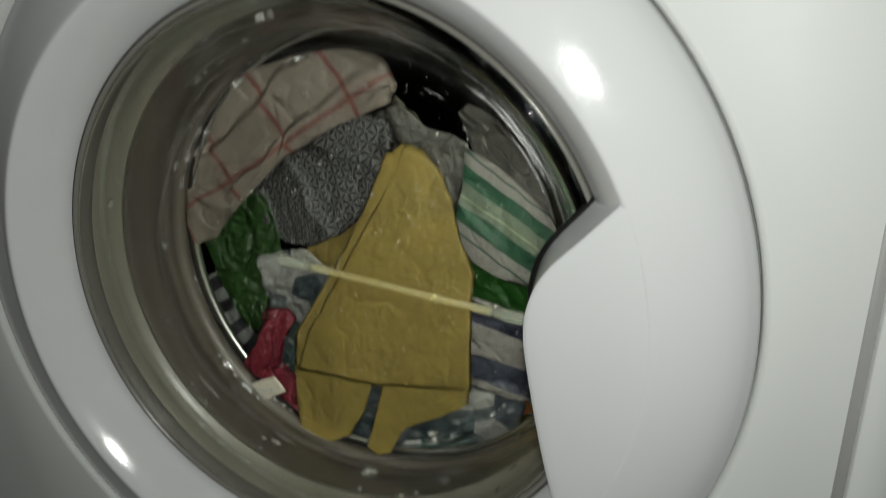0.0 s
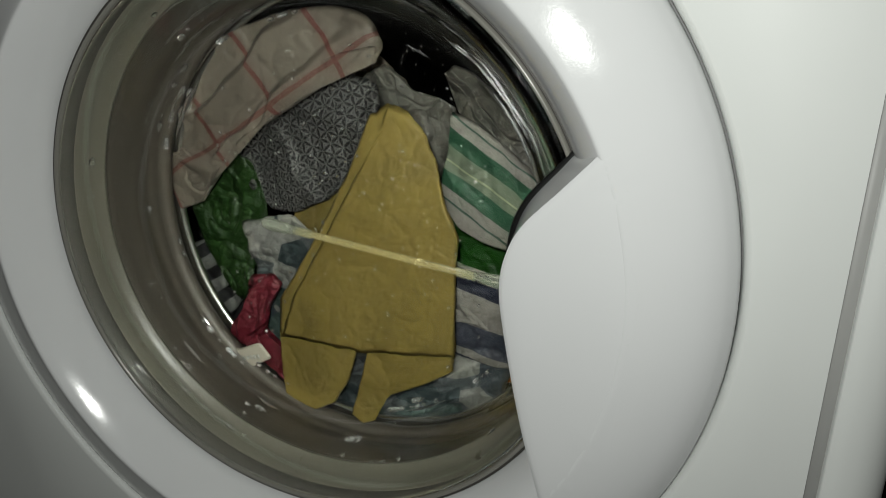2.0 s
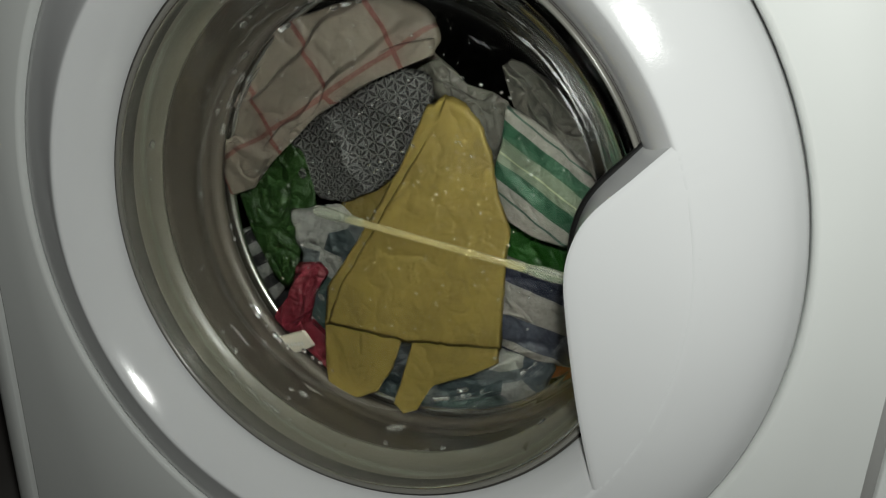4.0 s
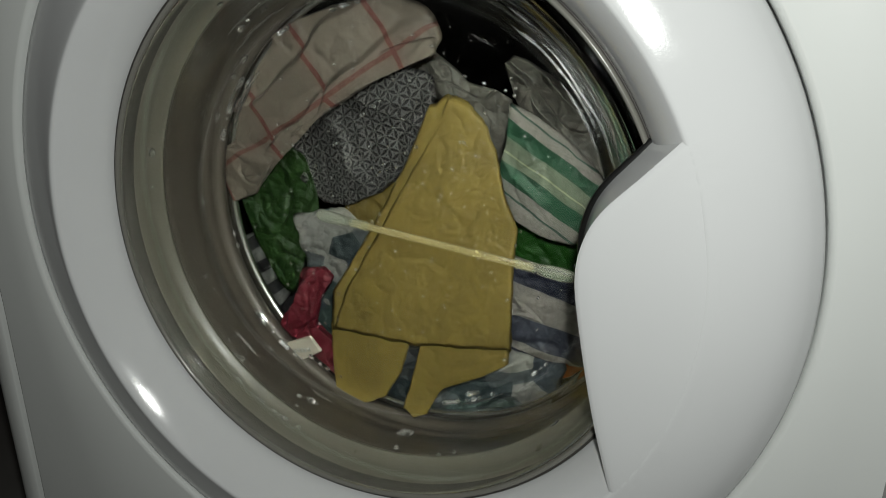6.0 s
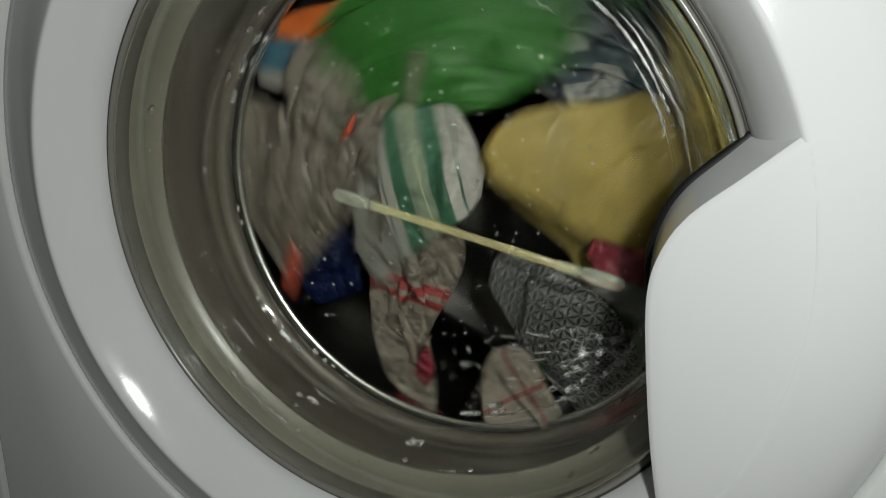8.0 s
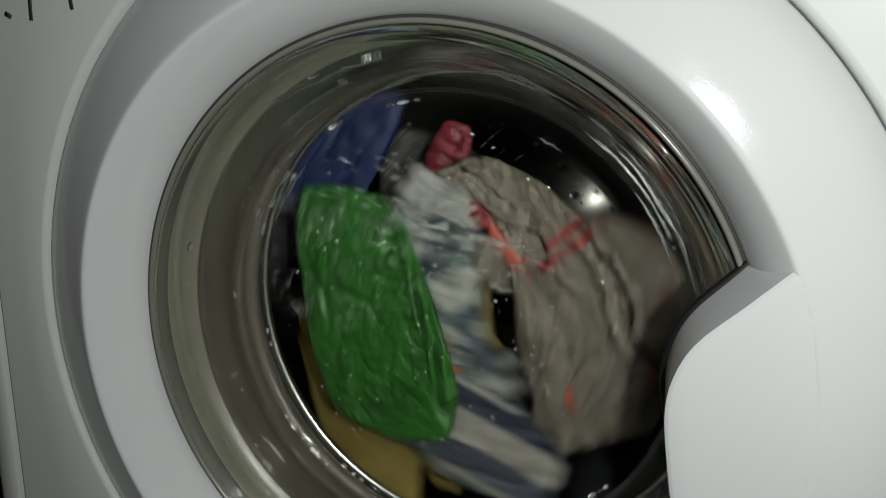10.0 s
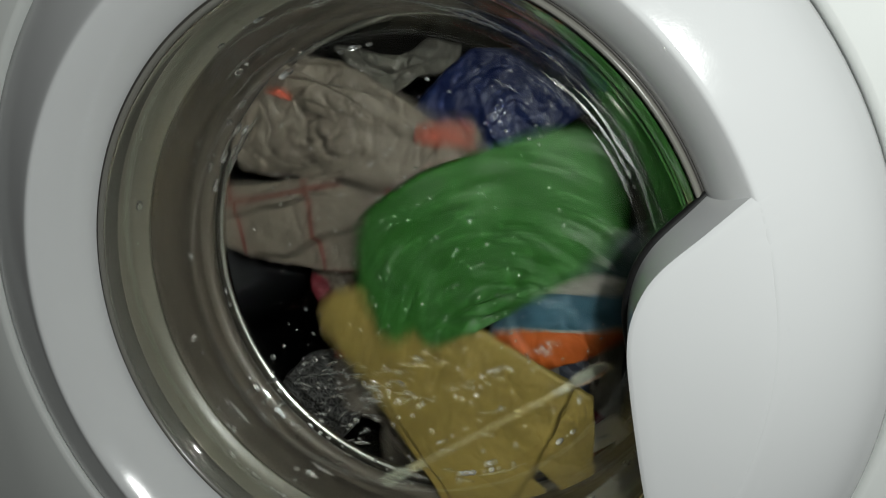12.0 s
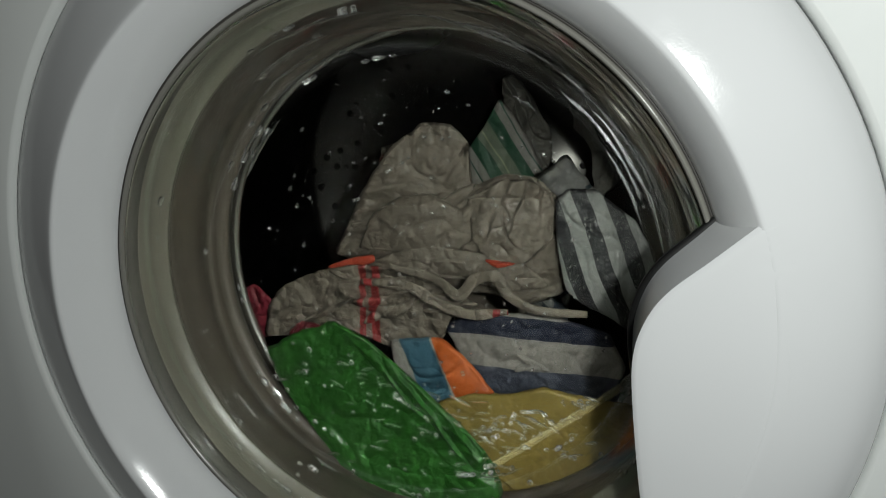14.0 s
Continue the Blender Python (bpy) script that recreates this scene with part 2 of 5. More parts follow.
def lathe(profile, n=160, a0=0.0, a1=360.0, closed=False):
    """Turns (radius, depth) pairs, in window radii, about the door's axis."""
    bm = bmesh.new()
    full = abs(a1 - a0) >= 360
    steps = n if full else n + 1
    rings = []
    for k in range(steps):
        a = radians(a0 + (a1 - a0) * k / n)
        rings.append([bm.verts.new((r * R * math.cos(a), y * R, r * R * math.sin(a))) for r, y in profile])
    m = len(profile)
    for k in range(n):
        p, q = rings[k], rings[(k + 1) % steps]
        for j in range(m if closed else m - 1):
            bm.faces.new((p[j], q[j], q[(j + 1) % m], p[(j + 1) % m]))
    bmesh.ops.recalc_face_normals(bm, faces=bm.faces)
    return bm


def smooth_line(points, per=8, loop=False):
    """Catmull-Rom through the points."""
    n = len(points)
    out = []
    for i in range(n if loop else n - 1):
        g = [Vector(points[(i + d) % n] if loop else points[min(max(i + d, 0), n - 1)]) for d in (-1, 0, 1, 2)]
        for k in range(per):
            t = k / per
            out.append(0.5 * (2 * g[1] + (g[2] - g[0]) * t + (2 * g[0] - 5 * g[1] + 4 * g[2] - g[3]) * t * t + (3 * g[1] - g[0] - 3 * g[2] + g[3]) * t ** 3))
    if not loop:
        out.append(Vector(points[-1]))
    return out


def box(bm, x0, x1, y0, y1, z0, z1, bevel=0.0):
    made = bmesh.ops.create_cube(bm, size=1.0, matrix=Matrix.LocRotScale(((x0 + x1) / 2, (y0 + y1) / 2, (z0 + z1) / 2), None, (x1 - x0, y1 - y0, z1 - z0)))
    if bevel:
        edges = list({e for v in made["verts"] for e in v.link_edges})
        bmesh.ops.bevel(bm, geom=edges, offset=bevel, segments=3, affect="EDGES", profile=0.5)
    return bm


# ---- room ----
def room():
    dark, tree, n = material("dim_wall_paint", (0.30, 0.26, 0.22), 0.8)
    v = coords(tree)
    link(tree, mix(tree, noise_of(tree, v, 5.0, 4.0), (0.26, 0.22, 0.19), (0.33, 0.29, 0.25)), n.inputs["Base Color"])
    brown, tree, n = material("brown_wall_paint", (0.09, 0.045, 0.035), 0.7)
    v = coords(tree)
    link(tree, mix(tree, noise_of(tree, v, 9.0, 4.0), (0.06, 0.03, 0.025), (0.11, 0.055, 0.045)), n.inputs["Base Color"])
    tile, tree, n = material("grey_floor_tile", (0.22, 0.21, 0.2), 0.4)
    v = coords(tree)
    link(tree, mix(tree, noise_of(tree, v, 12.0, 4.0), (0.17, 0.16, 0.15), (0.24, 0.23, 0.22)), n.inputs["Base Color"])
    for name, b, m in (("floor", (-1.2, 1.2, -1.6, 0.8, -0.1, 0.0), tile), ("ceiling", (-1.2, 1.2, -1.6, 0.8, 2.4, 2.5), dark),
                       ("wall_north", (-1.3, 1.3, 0.8, 0.9, 0.0, 2.4), brown), ("wall_south", (-1.3, 1.3, -1.7, -1.6, 0.0, 2.4), dark),
                       ("wall_west", (-1.3, -1.2, -1.6, 0.8, 0.0, 2.4), brown), ("wall_east", (1.2, 1.3, -1.6, 0.8, 0.0, 2.4), dark)):
        tagged(part(name, box(bmesh.new(), *b), m, smooth=False), "plain painted " + name.split("_")[0] if name != "floor" else "grey tiled floor", name.split("_")[0], kind="structure")


room()

SHAPES = {
    'yellow': [(0.0021, 0.1005), (0.0139, 0.1068), (0.0267, 0.1027), (0.0383, 0.0888), (0.0455, 0.0708), (0.05, 0.0475), (0.0598, 0.0272), (0.0578, -0.0034), (0.0583, -0.0577), (0.0286, -0.0622), (-0.0092, -0.0663), (-0.0441, -0.0653), (-0.0736, -0.0645), (-0.0722, -0.035), (-0.0512, -0.0018), (-0.0301, 0.0333), (-0.0123, 0.0677)],
    'yellow_flap_a': [(-0.0753, -0.0594), (-0.0453, -0.0589), (-0.0129, -0.0615), (-0.0209, -0.0889), (-0.0337, -0.1127), (-0.0499, -0.1223), (-0.0747, -0.1256), (-0.0752, -0.0945)],
    'yellow_flap_b': [(-0.0051, -0.0601), (0.0276, -0.057), (0.0577, -0.0534), (0.0567, -0.0682), (0.0389, -0.0805), (0.0119, -0.0949), (-0.0001, -0.1094), (-0.0018, -0.1217), (-0.0126, -0.1265), (-0.0204, -0.1195), (-0.0142, -0.0969)],
    'lime': [(0.0118, 0.0708), (0.0272, 0.0635), (0.0368, 0.0341), (0.037, 0.0141), (0.0246, -0.0056), (0.0181, -0.0324), (0.0094, -0.0492), (-0.0028, -0.0383), (-0.0139, -0.0176), (-0.0246, 0.0047), (-0.0303, 0.025), (-0.0117, 0.0359), (0.0011, 0.0526)],
    'patch': [(-0.1526, 0.0935), (-0.11, 0.1043), (-0.0755, 0.0724), (-0.0366, 0.0422), (0.0167, 0.0284), (0.0354, 0.0217), (0.0554, 0.0253), (0.061, 0.004), (0.0553, -0.0201), (0.0366, -0.0383), (0.002, -0.0508), (-0.032, -0.0563), (-0.0719, -0.0496), (-0.0955, -0.0361), (-0.1391, -0.018), (-0.1511, 0.0173), (-0.1429, 0.0521)],
    'scrap_b': [(-0.0634, -0.0287), (-0.0534, -0.0173), (-0.0401, -0.0166), (-0.0313, -0.0206), (-0.0467, -0.03)],
    'water_a': [(-0.119, 0.028), (-0.089, 0.05), (-0.048, 0.042), (-0.024, 0.023), (0.014, 0.015), (0.051, 0.016), (0.083, 0.039), (0.108, 0.052), (0.116, 0.016), (0.089, -0.015), (0.048, -0.042), (0.003, -0.054), (-0.046, -0.045), (-0.089, -0.016)],
    'water_b': [(-0.082, 0.005), (-0.05, 0.025), (-0.005, 0.026), (0.032, 0.01), (0.065, 0.023), (0.081, 0.004), (0.048, -0.017), (0.012, -0.017), (-0.025, -0.037), (-0.065, -0.024)],
    'check_roll': [(0.0801, 0.0284), (0.0618, 0.0248), (0.0436, 0.0186), (0.018, 0.0044), (-0.0094, -0.0145), (-0.03, -0.0332), (-0.0466, -0.0577), (-0.054, -0.0567), (-0.0454, -0.0352), (-0.0267, -0.0106), (0.0015, 0.0103), (0.0276, 0.0233), (0.0523, 0.0333), (0.0797, 0.0395)],
    'check_gather': [(-0.0828, -0.0418), (-0.0722, -0.0347), (-0.0603, -0.042), (-0.0499, -0.0579), (-0.0575, -0.0735), (-0.0785, -0.0818), (-0.0851, -0.0685)],
    'hem_a': [(-0.0841, -0.0418), (-0.0673, -0.0333), (-0.0475, -0.027), (-0.0456, -0.0326), (-0.0627, -0.0411), (-0.0778, -0.0443)],
    'hem_b': [(0.0316, -0.0191), (0.0413, -0.0188), (0.0547, -0.0188), (0.0417, -0.0239)],
    'check': [(-0.0884, -0.0421), (-0.0784, -0.0121), (-0.0713, 0.0124), (-0.0527, 0.0344), (-0.0199, 0.0502), (0.0147, 0.0603), (0.051, 0.065), (0.0679, 0.0605), (0.0794, 0.0499), (0.0813, 0.0371), (0.0768, 0.0274), (0.0609, 0.021), (0.0402, 0.012), (0.0141, -0.0038), (-0.0136, -0.0212), (-0.0334, -0.0377), (-0.0509, -0.0602), (-0.0645, -0.0767), (-0.0848, -0.0842), (-0.0914, -0.0706)],
    'lattice': [(-0.0608, -0.0044), (-0.04, 0.014), (-0.011, 0.033), (0.0163, 0.0486), (0.0356, 0.0564), (0.054, 0.0512), (0.0565, 0.0369), (0.0509, 0.0171), (0.0404, -0.0038), (0.0279, -0.0223), (0.0116, -0.0349), (-0.013, -0.0462), (-0.0334, -0.0457), (-0.0472, -0.0338), (-0.0564, -0.0184)],
    'stripe': [(-0.0276, 0.0394), (-0.0058, 0.0306), (0.0184, 0.0148), (0.0391, -0.0056), (0.0435, -0.021), (0.019, -0.0513), (-0.0027, -0.0475), (-0.0216, -0.0385), (-0.0312, -0.0259), (-0.0344, -0.0119), (-0.029, 0.014)],
    'stripe_fold': [(-0.0311, 0.0642), (-0.0259, 0.0687), (-0.017, 0.0669), (0.0012, 0.0568), (0.0198, 0.04), (0.0334, 0.0156), (0.0396, -0.0066), (0.0192, 0.0096), (-0.0073, 0.0262), (-0.0234, 0.037), (-0.0288, 0.0528)],
    'pale': [(-0.0423, 0.0221), (-0.0261, 0.0312), (-0.0147, 0.0233), (-0.0059, 0.0142), (0.0135, 0.0103), (0.0254, 0.0041), (0.0224, -0.021), (0.016, -0.0441), (0.0085, -0.0321), (0.0004, -0.0155), (-0.009, -0.0035), (-0.0193, 0.0014), (-0.0319, 0.0031), (-0.0367, 0.0138)],
    'red': [(-0.0226, 0.045), (-0.0036, 0.0476), (0.0033, 0.041), (-0.0085, 0.0219), (-0.0131, 0.0025), (0.0058, -0.0133), (0.0059, -0.045), (-0.0147, -0.0277), (-0.0293, -0.0157), (-0.0441, -0.0036), (-0.0402, 0.0052), (-0.028, 0.0189)],
    'label': [(-0.043, -0.0176), (-0.0114, -0.0025), (-0.0024, -0.0141), (-0.0311, -0.032)],
    'green': [(-0.08, 0.036), (-0.054, 0.053), (-0.029, 0.065), (-0.006, 0.056), (0.015, 0.04), (0.035, 0.022), (0.059, 0.005), (0.082, -0.01), (0.095, -0.036), (0.071, -0.064), (0.023, -0.078), (-0.015, -0.052), (-0.041, -0.022), (-0.067, 0.007)],
    'bw': [(-0.0419, 0.0319), (-0.0334, 0.0394), (-0.0146, 0.0402), (0.0105, 0.0255), (0.0297, 0.0076), (0.0322, -0.0198), (0.0166, -0.0494), (-0.0005, -0.0407), (-0.0174, -0.0358), (-0.0294, -0.0268), (-0.0373, -0.0003)],
    'beige': [(-0.0854, -0.0368), (-0.0642, 0.0146), (-0.0439, 0.046), (-0.0202, 0.0668), (-0.0002, 0.0656), (0.0114, 0.0561), (0.0166, 0.0261), (0.0368, 0.0369), (0.0577, 0.0377), (0.0756, 0.0255), (0.0806, -0.0046), (0.0861, -0.0395), (0.0603, -0.0542), (0.0397, -0.0472), (0.0154, -0.0512), (-0.0101, -0.0468), (-0.045, -0.0415)],
    'redstripe': [(-0.0854, -0.0373), (-0.0804, -0.0098), (-0.0702, 0.0049), (-0.0435, 0.0197), (-0.0178, 0.0285), (0.0153, 0.0312), (0.0395, 0.0293), (0.0557, 0.0208), (0.0756, 0.0146), (0.0568, 0.0033), (0.0536, -0.0095), (0.0472, -0.0232), (0.0323, -0.0282), (0.0134, -0.0276), (-0.0081, -0.0217), (-0.0299, -0.0171), (-0.0567, -0.0307)],
    'navy': [(-0.064, 0.015), (-0.037, 0.03), (0.012, 0.034), (0.048, 0.029), (0.062, 0.008), (0.062, -0.02), (0.033, -0.03), (-0.001, -0.034), (-0.029, -0.027), (-0.046, -0.009)],
    'orange': [(-0.042, 0.029), (-0.006, 0.038), (0.014, 0.024), (0.035, 0.003), (0.041, -0.021), (0.027, -0.041), (0.006, -0.033), (-0.02, -0.013), (-0.037, 0.005)],
    'blue': [(-0.067, 0.008), (-0.04, 0.026), (-0.008, 0.04), (0.029, 0.034), (0.057, 0.012), (0.059, -0.015), (0.022, -0.027), (-0.017, -0.036), (-0.051, -0.034)],
    'yellow_under': [(-0.0826, 0.0168), (-0.0514, 0.0339), (-0.0143, 0.0901), (0.0061, 0.0797), (0.0135, -0.0021), (-0.0622, -0.0777), (-0.0882, -0.0623), (-0.0798, -0.0192), (-0.0873, -0.0031)],
    'yellow_fold': [(0.0086, 0.0899), (0.015, 0.1065), (0.0282, 0.1028), (0.0397, 0.089), (0.0469, 0.0711), (0.051, 0.0482), (0.0607, 0.028), (0.0588, -0.0024), (0.0589, -0.0556), (0.0294, -0.0601), (-0.0082, -0.0642), (-0.043, -0.0632), (-0.0709, -0.0616), (-0.061, -0.0324), (-0.0343, 0.0143), (-0.0111, 0.0552)],
    'red_corner': [(-0.1081, -0.0069), (-0.0946, 0.0019), (-0.079, -0.0109), (-0.0801, -0.0289), (-0.0869, -0.0415), (-0.0982, -0.0321)],
    'lobe': [(-0.0618, -0.0269), (-0.0538, -0.0029), (-0.0353, 0.0136), (-0.009, 0.0199), (0.0145, 0.0088), (0.022, -0.0088), (0.0057, -0.0232), (-0.0232, -0.0246)],
    'ruffle': [(0.0162, 0.0191), (0.0381, 0.0346), (0.0582, 0.0369), (0.0749, 0.024), (0.0752, -0.0013), (0.0589, -0.0205), (0.0349, -0.0217), (0.0212, -0.0089)],
    'lower_roll': [(-0.0576, -0.0369), (-0.0323, -0.024), (-0.0057, -0.0161), (0.0225, -0.016), (0.0596, -0.02), (0.0779, -0.0329), (0.0498, -0.0395), (0.0178, -0.0353), (-0.0084, -0.0411), (-0.036, -0.0379)],
    'green_hem': [(-0.0266, 0.0659), (-0.0054, 0.0587), (0.0164, 0.0444), (0.0402, 0.0275), (0.0618, 0.0114), (0.082, -0.0065), (0.0772, -0.0209), (0.0531, 0.0001), (0.0251, 0.0222), (0.001, 0.0413)],
}
MOVES = {  # seconds, x, y, z, turn in the drum's plane, lean out of it where there is one
    'water_a': [(0.00, 0.041, 0.102, 0.047, 0), (6.90, -0.005, 0.102, -0.013, 0), (7.40, 0.006, 0.102, 0.082, 0), (8.00, 0.043, 0.073, 0.235, 10), (8.20, 0.008, 0.068, 0.311, 30), (8.46, 0.118, 0.068, 0.433, 25), (8.72, 0.001, 0.068, 0.545, 20), (8.99, -0.112, 0.068, 0.435, 15), (9.25, -0.009, 0.068, 0.321, 10), (9.51, 0.105, 0.068, 0.417, 5), (9.77, 0.016, 0.068, 0.532, 0), (10.04, -0.098, 0.068, 0.449, -5), (10.30, -0.021, 0.068, 0.342, -10), (10.50, -0.003, 0.068, 0.319, 0), (10.70, -0.007, 0.068, 0.342, 10), (11.00, -0.024, 0.068, 0.393, 60), (11.30, -0.018, 0.068, 0.380, 40), (11.50, -0.017, 0.068, 0.342, 30), (12.00, -0.007, 0.068, 0.328, 10), (12.30, -0.013, 0.068, 0.319, 0), (12.60, 0.007, 0.068, 0.319, 0), (14.00, 0.007, 0.068, 0.319, 0)],
    'water_b': [(0.00, 0.033, 0.124, -0.012, 0), (6.90, -0.014, 0.124, -0.079, 0), (7.40, -0.023, 0.102, 0.070, -20), (7.60, -0.071, 0.072, 0.325, -60), (7.80, 0.007, 0.072, 0.335, -20), (8.00, 0.084, 0.072, 0.344, 20), (8.20, 0.083, 0.072, 0.375, 40), (8.46, 0.075, 0.072, 0.493, 30), (8.72, -0.036, 0.072, 0.515, 20), (8.99, -0.085, 0.072, 0.421, 10), (9.25, -0.015, 0.072, 0.352, 0), (9.51, 0.064, 0.072, 0.396, -10), (9.77, 0.047, 0.072, 0.477, -20), (10.04, -0.029, 0.072, 0.483, -30), (10.30, -0.038, 0.072, 0.422, -40), (10.50, -0.034, 0.072, 0.391, -20), (11.00, 0.018, 0.072, 0.476, 0), (11.30, 0.013, 0.072, 0.453, 15), (11.50, -0.064, 0.072, 0.373, 60), (12.00, -0.039, 0.072, 0.337, 20), (12.30, 0.001, 0.072, 0.351, 0), (12.60, 0.036, 0.072, 0.328, 0), (14.00, 0.036, 0.072, 0.328, 0)],
    'lime': [(0.00, -0.126, 0.114, 0.384, 0), (6.70, -0.126, 0.114, 0.384, 0), (7.00, -0.118, 0.114, 0.369, 5), (7.20, -0.101, 0.122, 0.328, 20), (7.50, 0.022, 0.122, 0.288, 70), (7.80, 0.100, 0.125, 0.306, 110), (8.00, 0.115, 0.132, 0.339, 140), (8.20, 0.111, 0.148, 0.433, 170), (8.46, 0.072, 0.152, 0.518, 186), (8.72, -0.019, 0.155, 0.541, 202), (8.99, -0.096, 0.158, 0.488, 219), (9.25, -0.105, 0.161, 0.395, 235), (9.51, -0.042, 0.164, 0.328, 251), (9.77, 0.049, 0.167, 0.332, 268), (10.04, 0.105, 0.170, 0.403, 284), (10.30, 0.084, 0.173, 0.489, 300), (10.70, 0.025, 0.132, 0.523, 340), (10.90, -0.035, 0.102, 0.530, 370), (11.00, -0.130, 0.099, 0.466, 395), (11.20, -0.151, 0.116, 0.421, 420), (11.50, -0.124, 0.149, 0.314, 470), (11.75, -0.022, 0.157, 0.298, 515), (12.00, 0.081, 0.165, 0.283, 560), (12.15, 0.077, 0.173, 0.293, 600), (12.30, 0.072, 0.182, 0.303, 640), (12.60, 0.078, 0.190, 0.304, 650), (14.00, 0.078, 0.190, 0.304, 650)],
    'patch': [(0.00, 0.044, 0.109, 0.310, 0), (6.70, 0.044, 0.109, 0.310, 0), (7.00, 0.057, 0.109, 0.304, 5), (7.20, 0.083, 0.109, 0.325, 20), (7.50, 0.117, 0.116, 0.425, 70), (7.80, 0.098, 0.130, 0.495, 110), (8.00, 0.071, 0.130, 0.515, 140), (8.20, 0.014, 0.099, 0.476, 180), (8.46, -0.059, 0.099, 0.457, 200), (8.72, -0.038, 0.100, 0.372, 220), (8.99, 0.056, 0.100, 0.382, 240), (9.25, 0.059, 0.101, 0.481, 260), (9.51, -0.045, 0.101, 0.500, 280), (9.77, -0.079, 0.101, 0.394, 300), (10.04, 0.026, 0.102, 0.342, 320), (10.30, 0.089, 0.120, 0.443, 340), (10.50, 0.035, 0.125, 0.395, 370), (10.70, -0.016, 0.120, 0.384, 390), (11.00, -0.026, 0.091, 0.336, 430), (11.50, -0.000, 0.086, 0.336, 480), (11.75, 0.064, 0.115, 0.323, 535), (12.00, 0.100, 0.132, 0.354, 590), (12.30, 0.090, 0.140, 0.369, 650), (12.60, 0.050, 0.225, 0.305, 660), (14.00, 0.050, 0.225, 0.305, 660)],
    'strap': [(0.00, 0.023, 0.070, 0.409, -7), (8.00, 0.023, 0.070, 0.409, -7), (8.20, -0.033, 0.099, 0.365, -30), (8.46, 0.033, 0.105, 0.352, -29), (8.72, 0.083, 0.111, 0.404, -28), (8.99, 0.076, 0.118, 0.478, -26), (9.25, 0.013, 0.124, 0.521, -25), (9.51, -0.063, 0.130, 0.500, -24), (9.77, -0.097, 0.136, 0.427, -22), (10.04, -0.062, 0.142, 0.352, -21), (10.30, 0.018, 0.149, 0.335, -20), (10.70, 0.008, 0.148, 0.332, -10), (11.00, 0.002, 0.073, 0.408, 0), (11.50, 0.019, 0.073, 0.384, 20), (12.00, 0.044, 0.073, 0.327, 38), (12.30, 0.077, 0.074, 0.328, 42), (12.60, 0.077, 0.078, 0.329, 44), (14.00, 0.077, 0.078, 0.329, 44)],
    'yellow': [(0.00, 0.011, 0.079, 0.395, 0, 0), (6.70, 0.011, 0.079, 0.395, 0, 0), (7.00, 0.018, 0.076, 0.392, 0, 0), (7.20, 0.044, 0.078, 0.391, 5, 0), (7.50, 0.079, 0.079, 0.393, 20, 0), (7.80, 0.126, 0.112, 0.456, 60, 20), (8.00, 0.120, 0.112, 0.434, 85, 24), (8.20, 0.092, 0.112, 0.416, 110, 26), (8.46, 0.021, 0.132, 0.506, 124, 14), (8.72, -0.081, 0.132, 0.457, 138, 14), (8.99, -0.034, 0.132, 0.344, 151, 14), (9.25, 0.090, 0.132, 0.389, 165, 14), (9.51, 0.049, 0.132, 0.523, 179, 14), (9.77, -0.096, 0.132, 0.487, 192, 14), (10.04, -0.065, 0.132, 0.331, 206, 14), (10.30, 0.099, 0.132, 0.357, 220, 14), (10.50, 0.086, 0.128, 0.380, 235, 25), (10.70, 0.086, 0.118, 0.399, 245, 20), (11.00, 0.048, 0.088, 0.426, 265, 12), (11.50, 0.015, 0.088, 0.408, 300, 9), (11.75, 0.023, 0.076, 0.372, 362, 0), (12.00, 0.021, 0.076, 0.335, 425, 0), (12.30, 0.086, 0.092, 0.294, 442, 0), (12.60, 0.101, 0.092, 0.297, 450, 0), (14.00, 0.101, 0.092, 0.297, 450, 0)],
    'green': [(0.00, 0.009, 0.142, 0.381, -320), (6.70, 0.009, 0.142, 0.381, -320), (7.00, 0.033, 0.142, 0.389, -318), (7.20, 0.053, 0.142, 0.416, -325), (7.50, 0.097, 0.132, 0.480, -370), (7.80, 0.064, 0.099, 0.525, -330), (8.00, -0.018, 0.091, 0.511, -290), (8.10, -0.077, 0.083, 0.478, -265), (8.20, -0.091, 0.083, 0.405, -240), (8.46, -0.038, 0.081, 0.344, -210), (8.72, 0.040, 0.080, 0.350, -180), (8.99, 0.081, 0.079, 0.411, -150), (9.25, 0.062, 0.078, 0.478, -120), (9.51, 0.002, 0.077, 0.502, -90), (9.77, -0.050, 0.076, 0.474, -60), (10.04, -0.061, 0.075, 0.420, -30), (10.30, -0.021, 0.074, 0.394, 0), (10.50, -0.016, 0.074, 0.322, 40), (11.00, 0.100, 0.074, 0.360, 90), (11.50, 0.106, 0.076, 0.446, 150), (11.80, 0.093, 0.074, 0.457, 190), (12.00, 0.043, 0.074, 0.452, 250), (12.10, -0.004, 0.074, 0.414, 290), (12.30, -0.019, 0.074, 0.343, 350), (12.60, -0.035, 0.074, 0.319, 360), (14.00, -0.035, 0.074, 0.319, 360)],
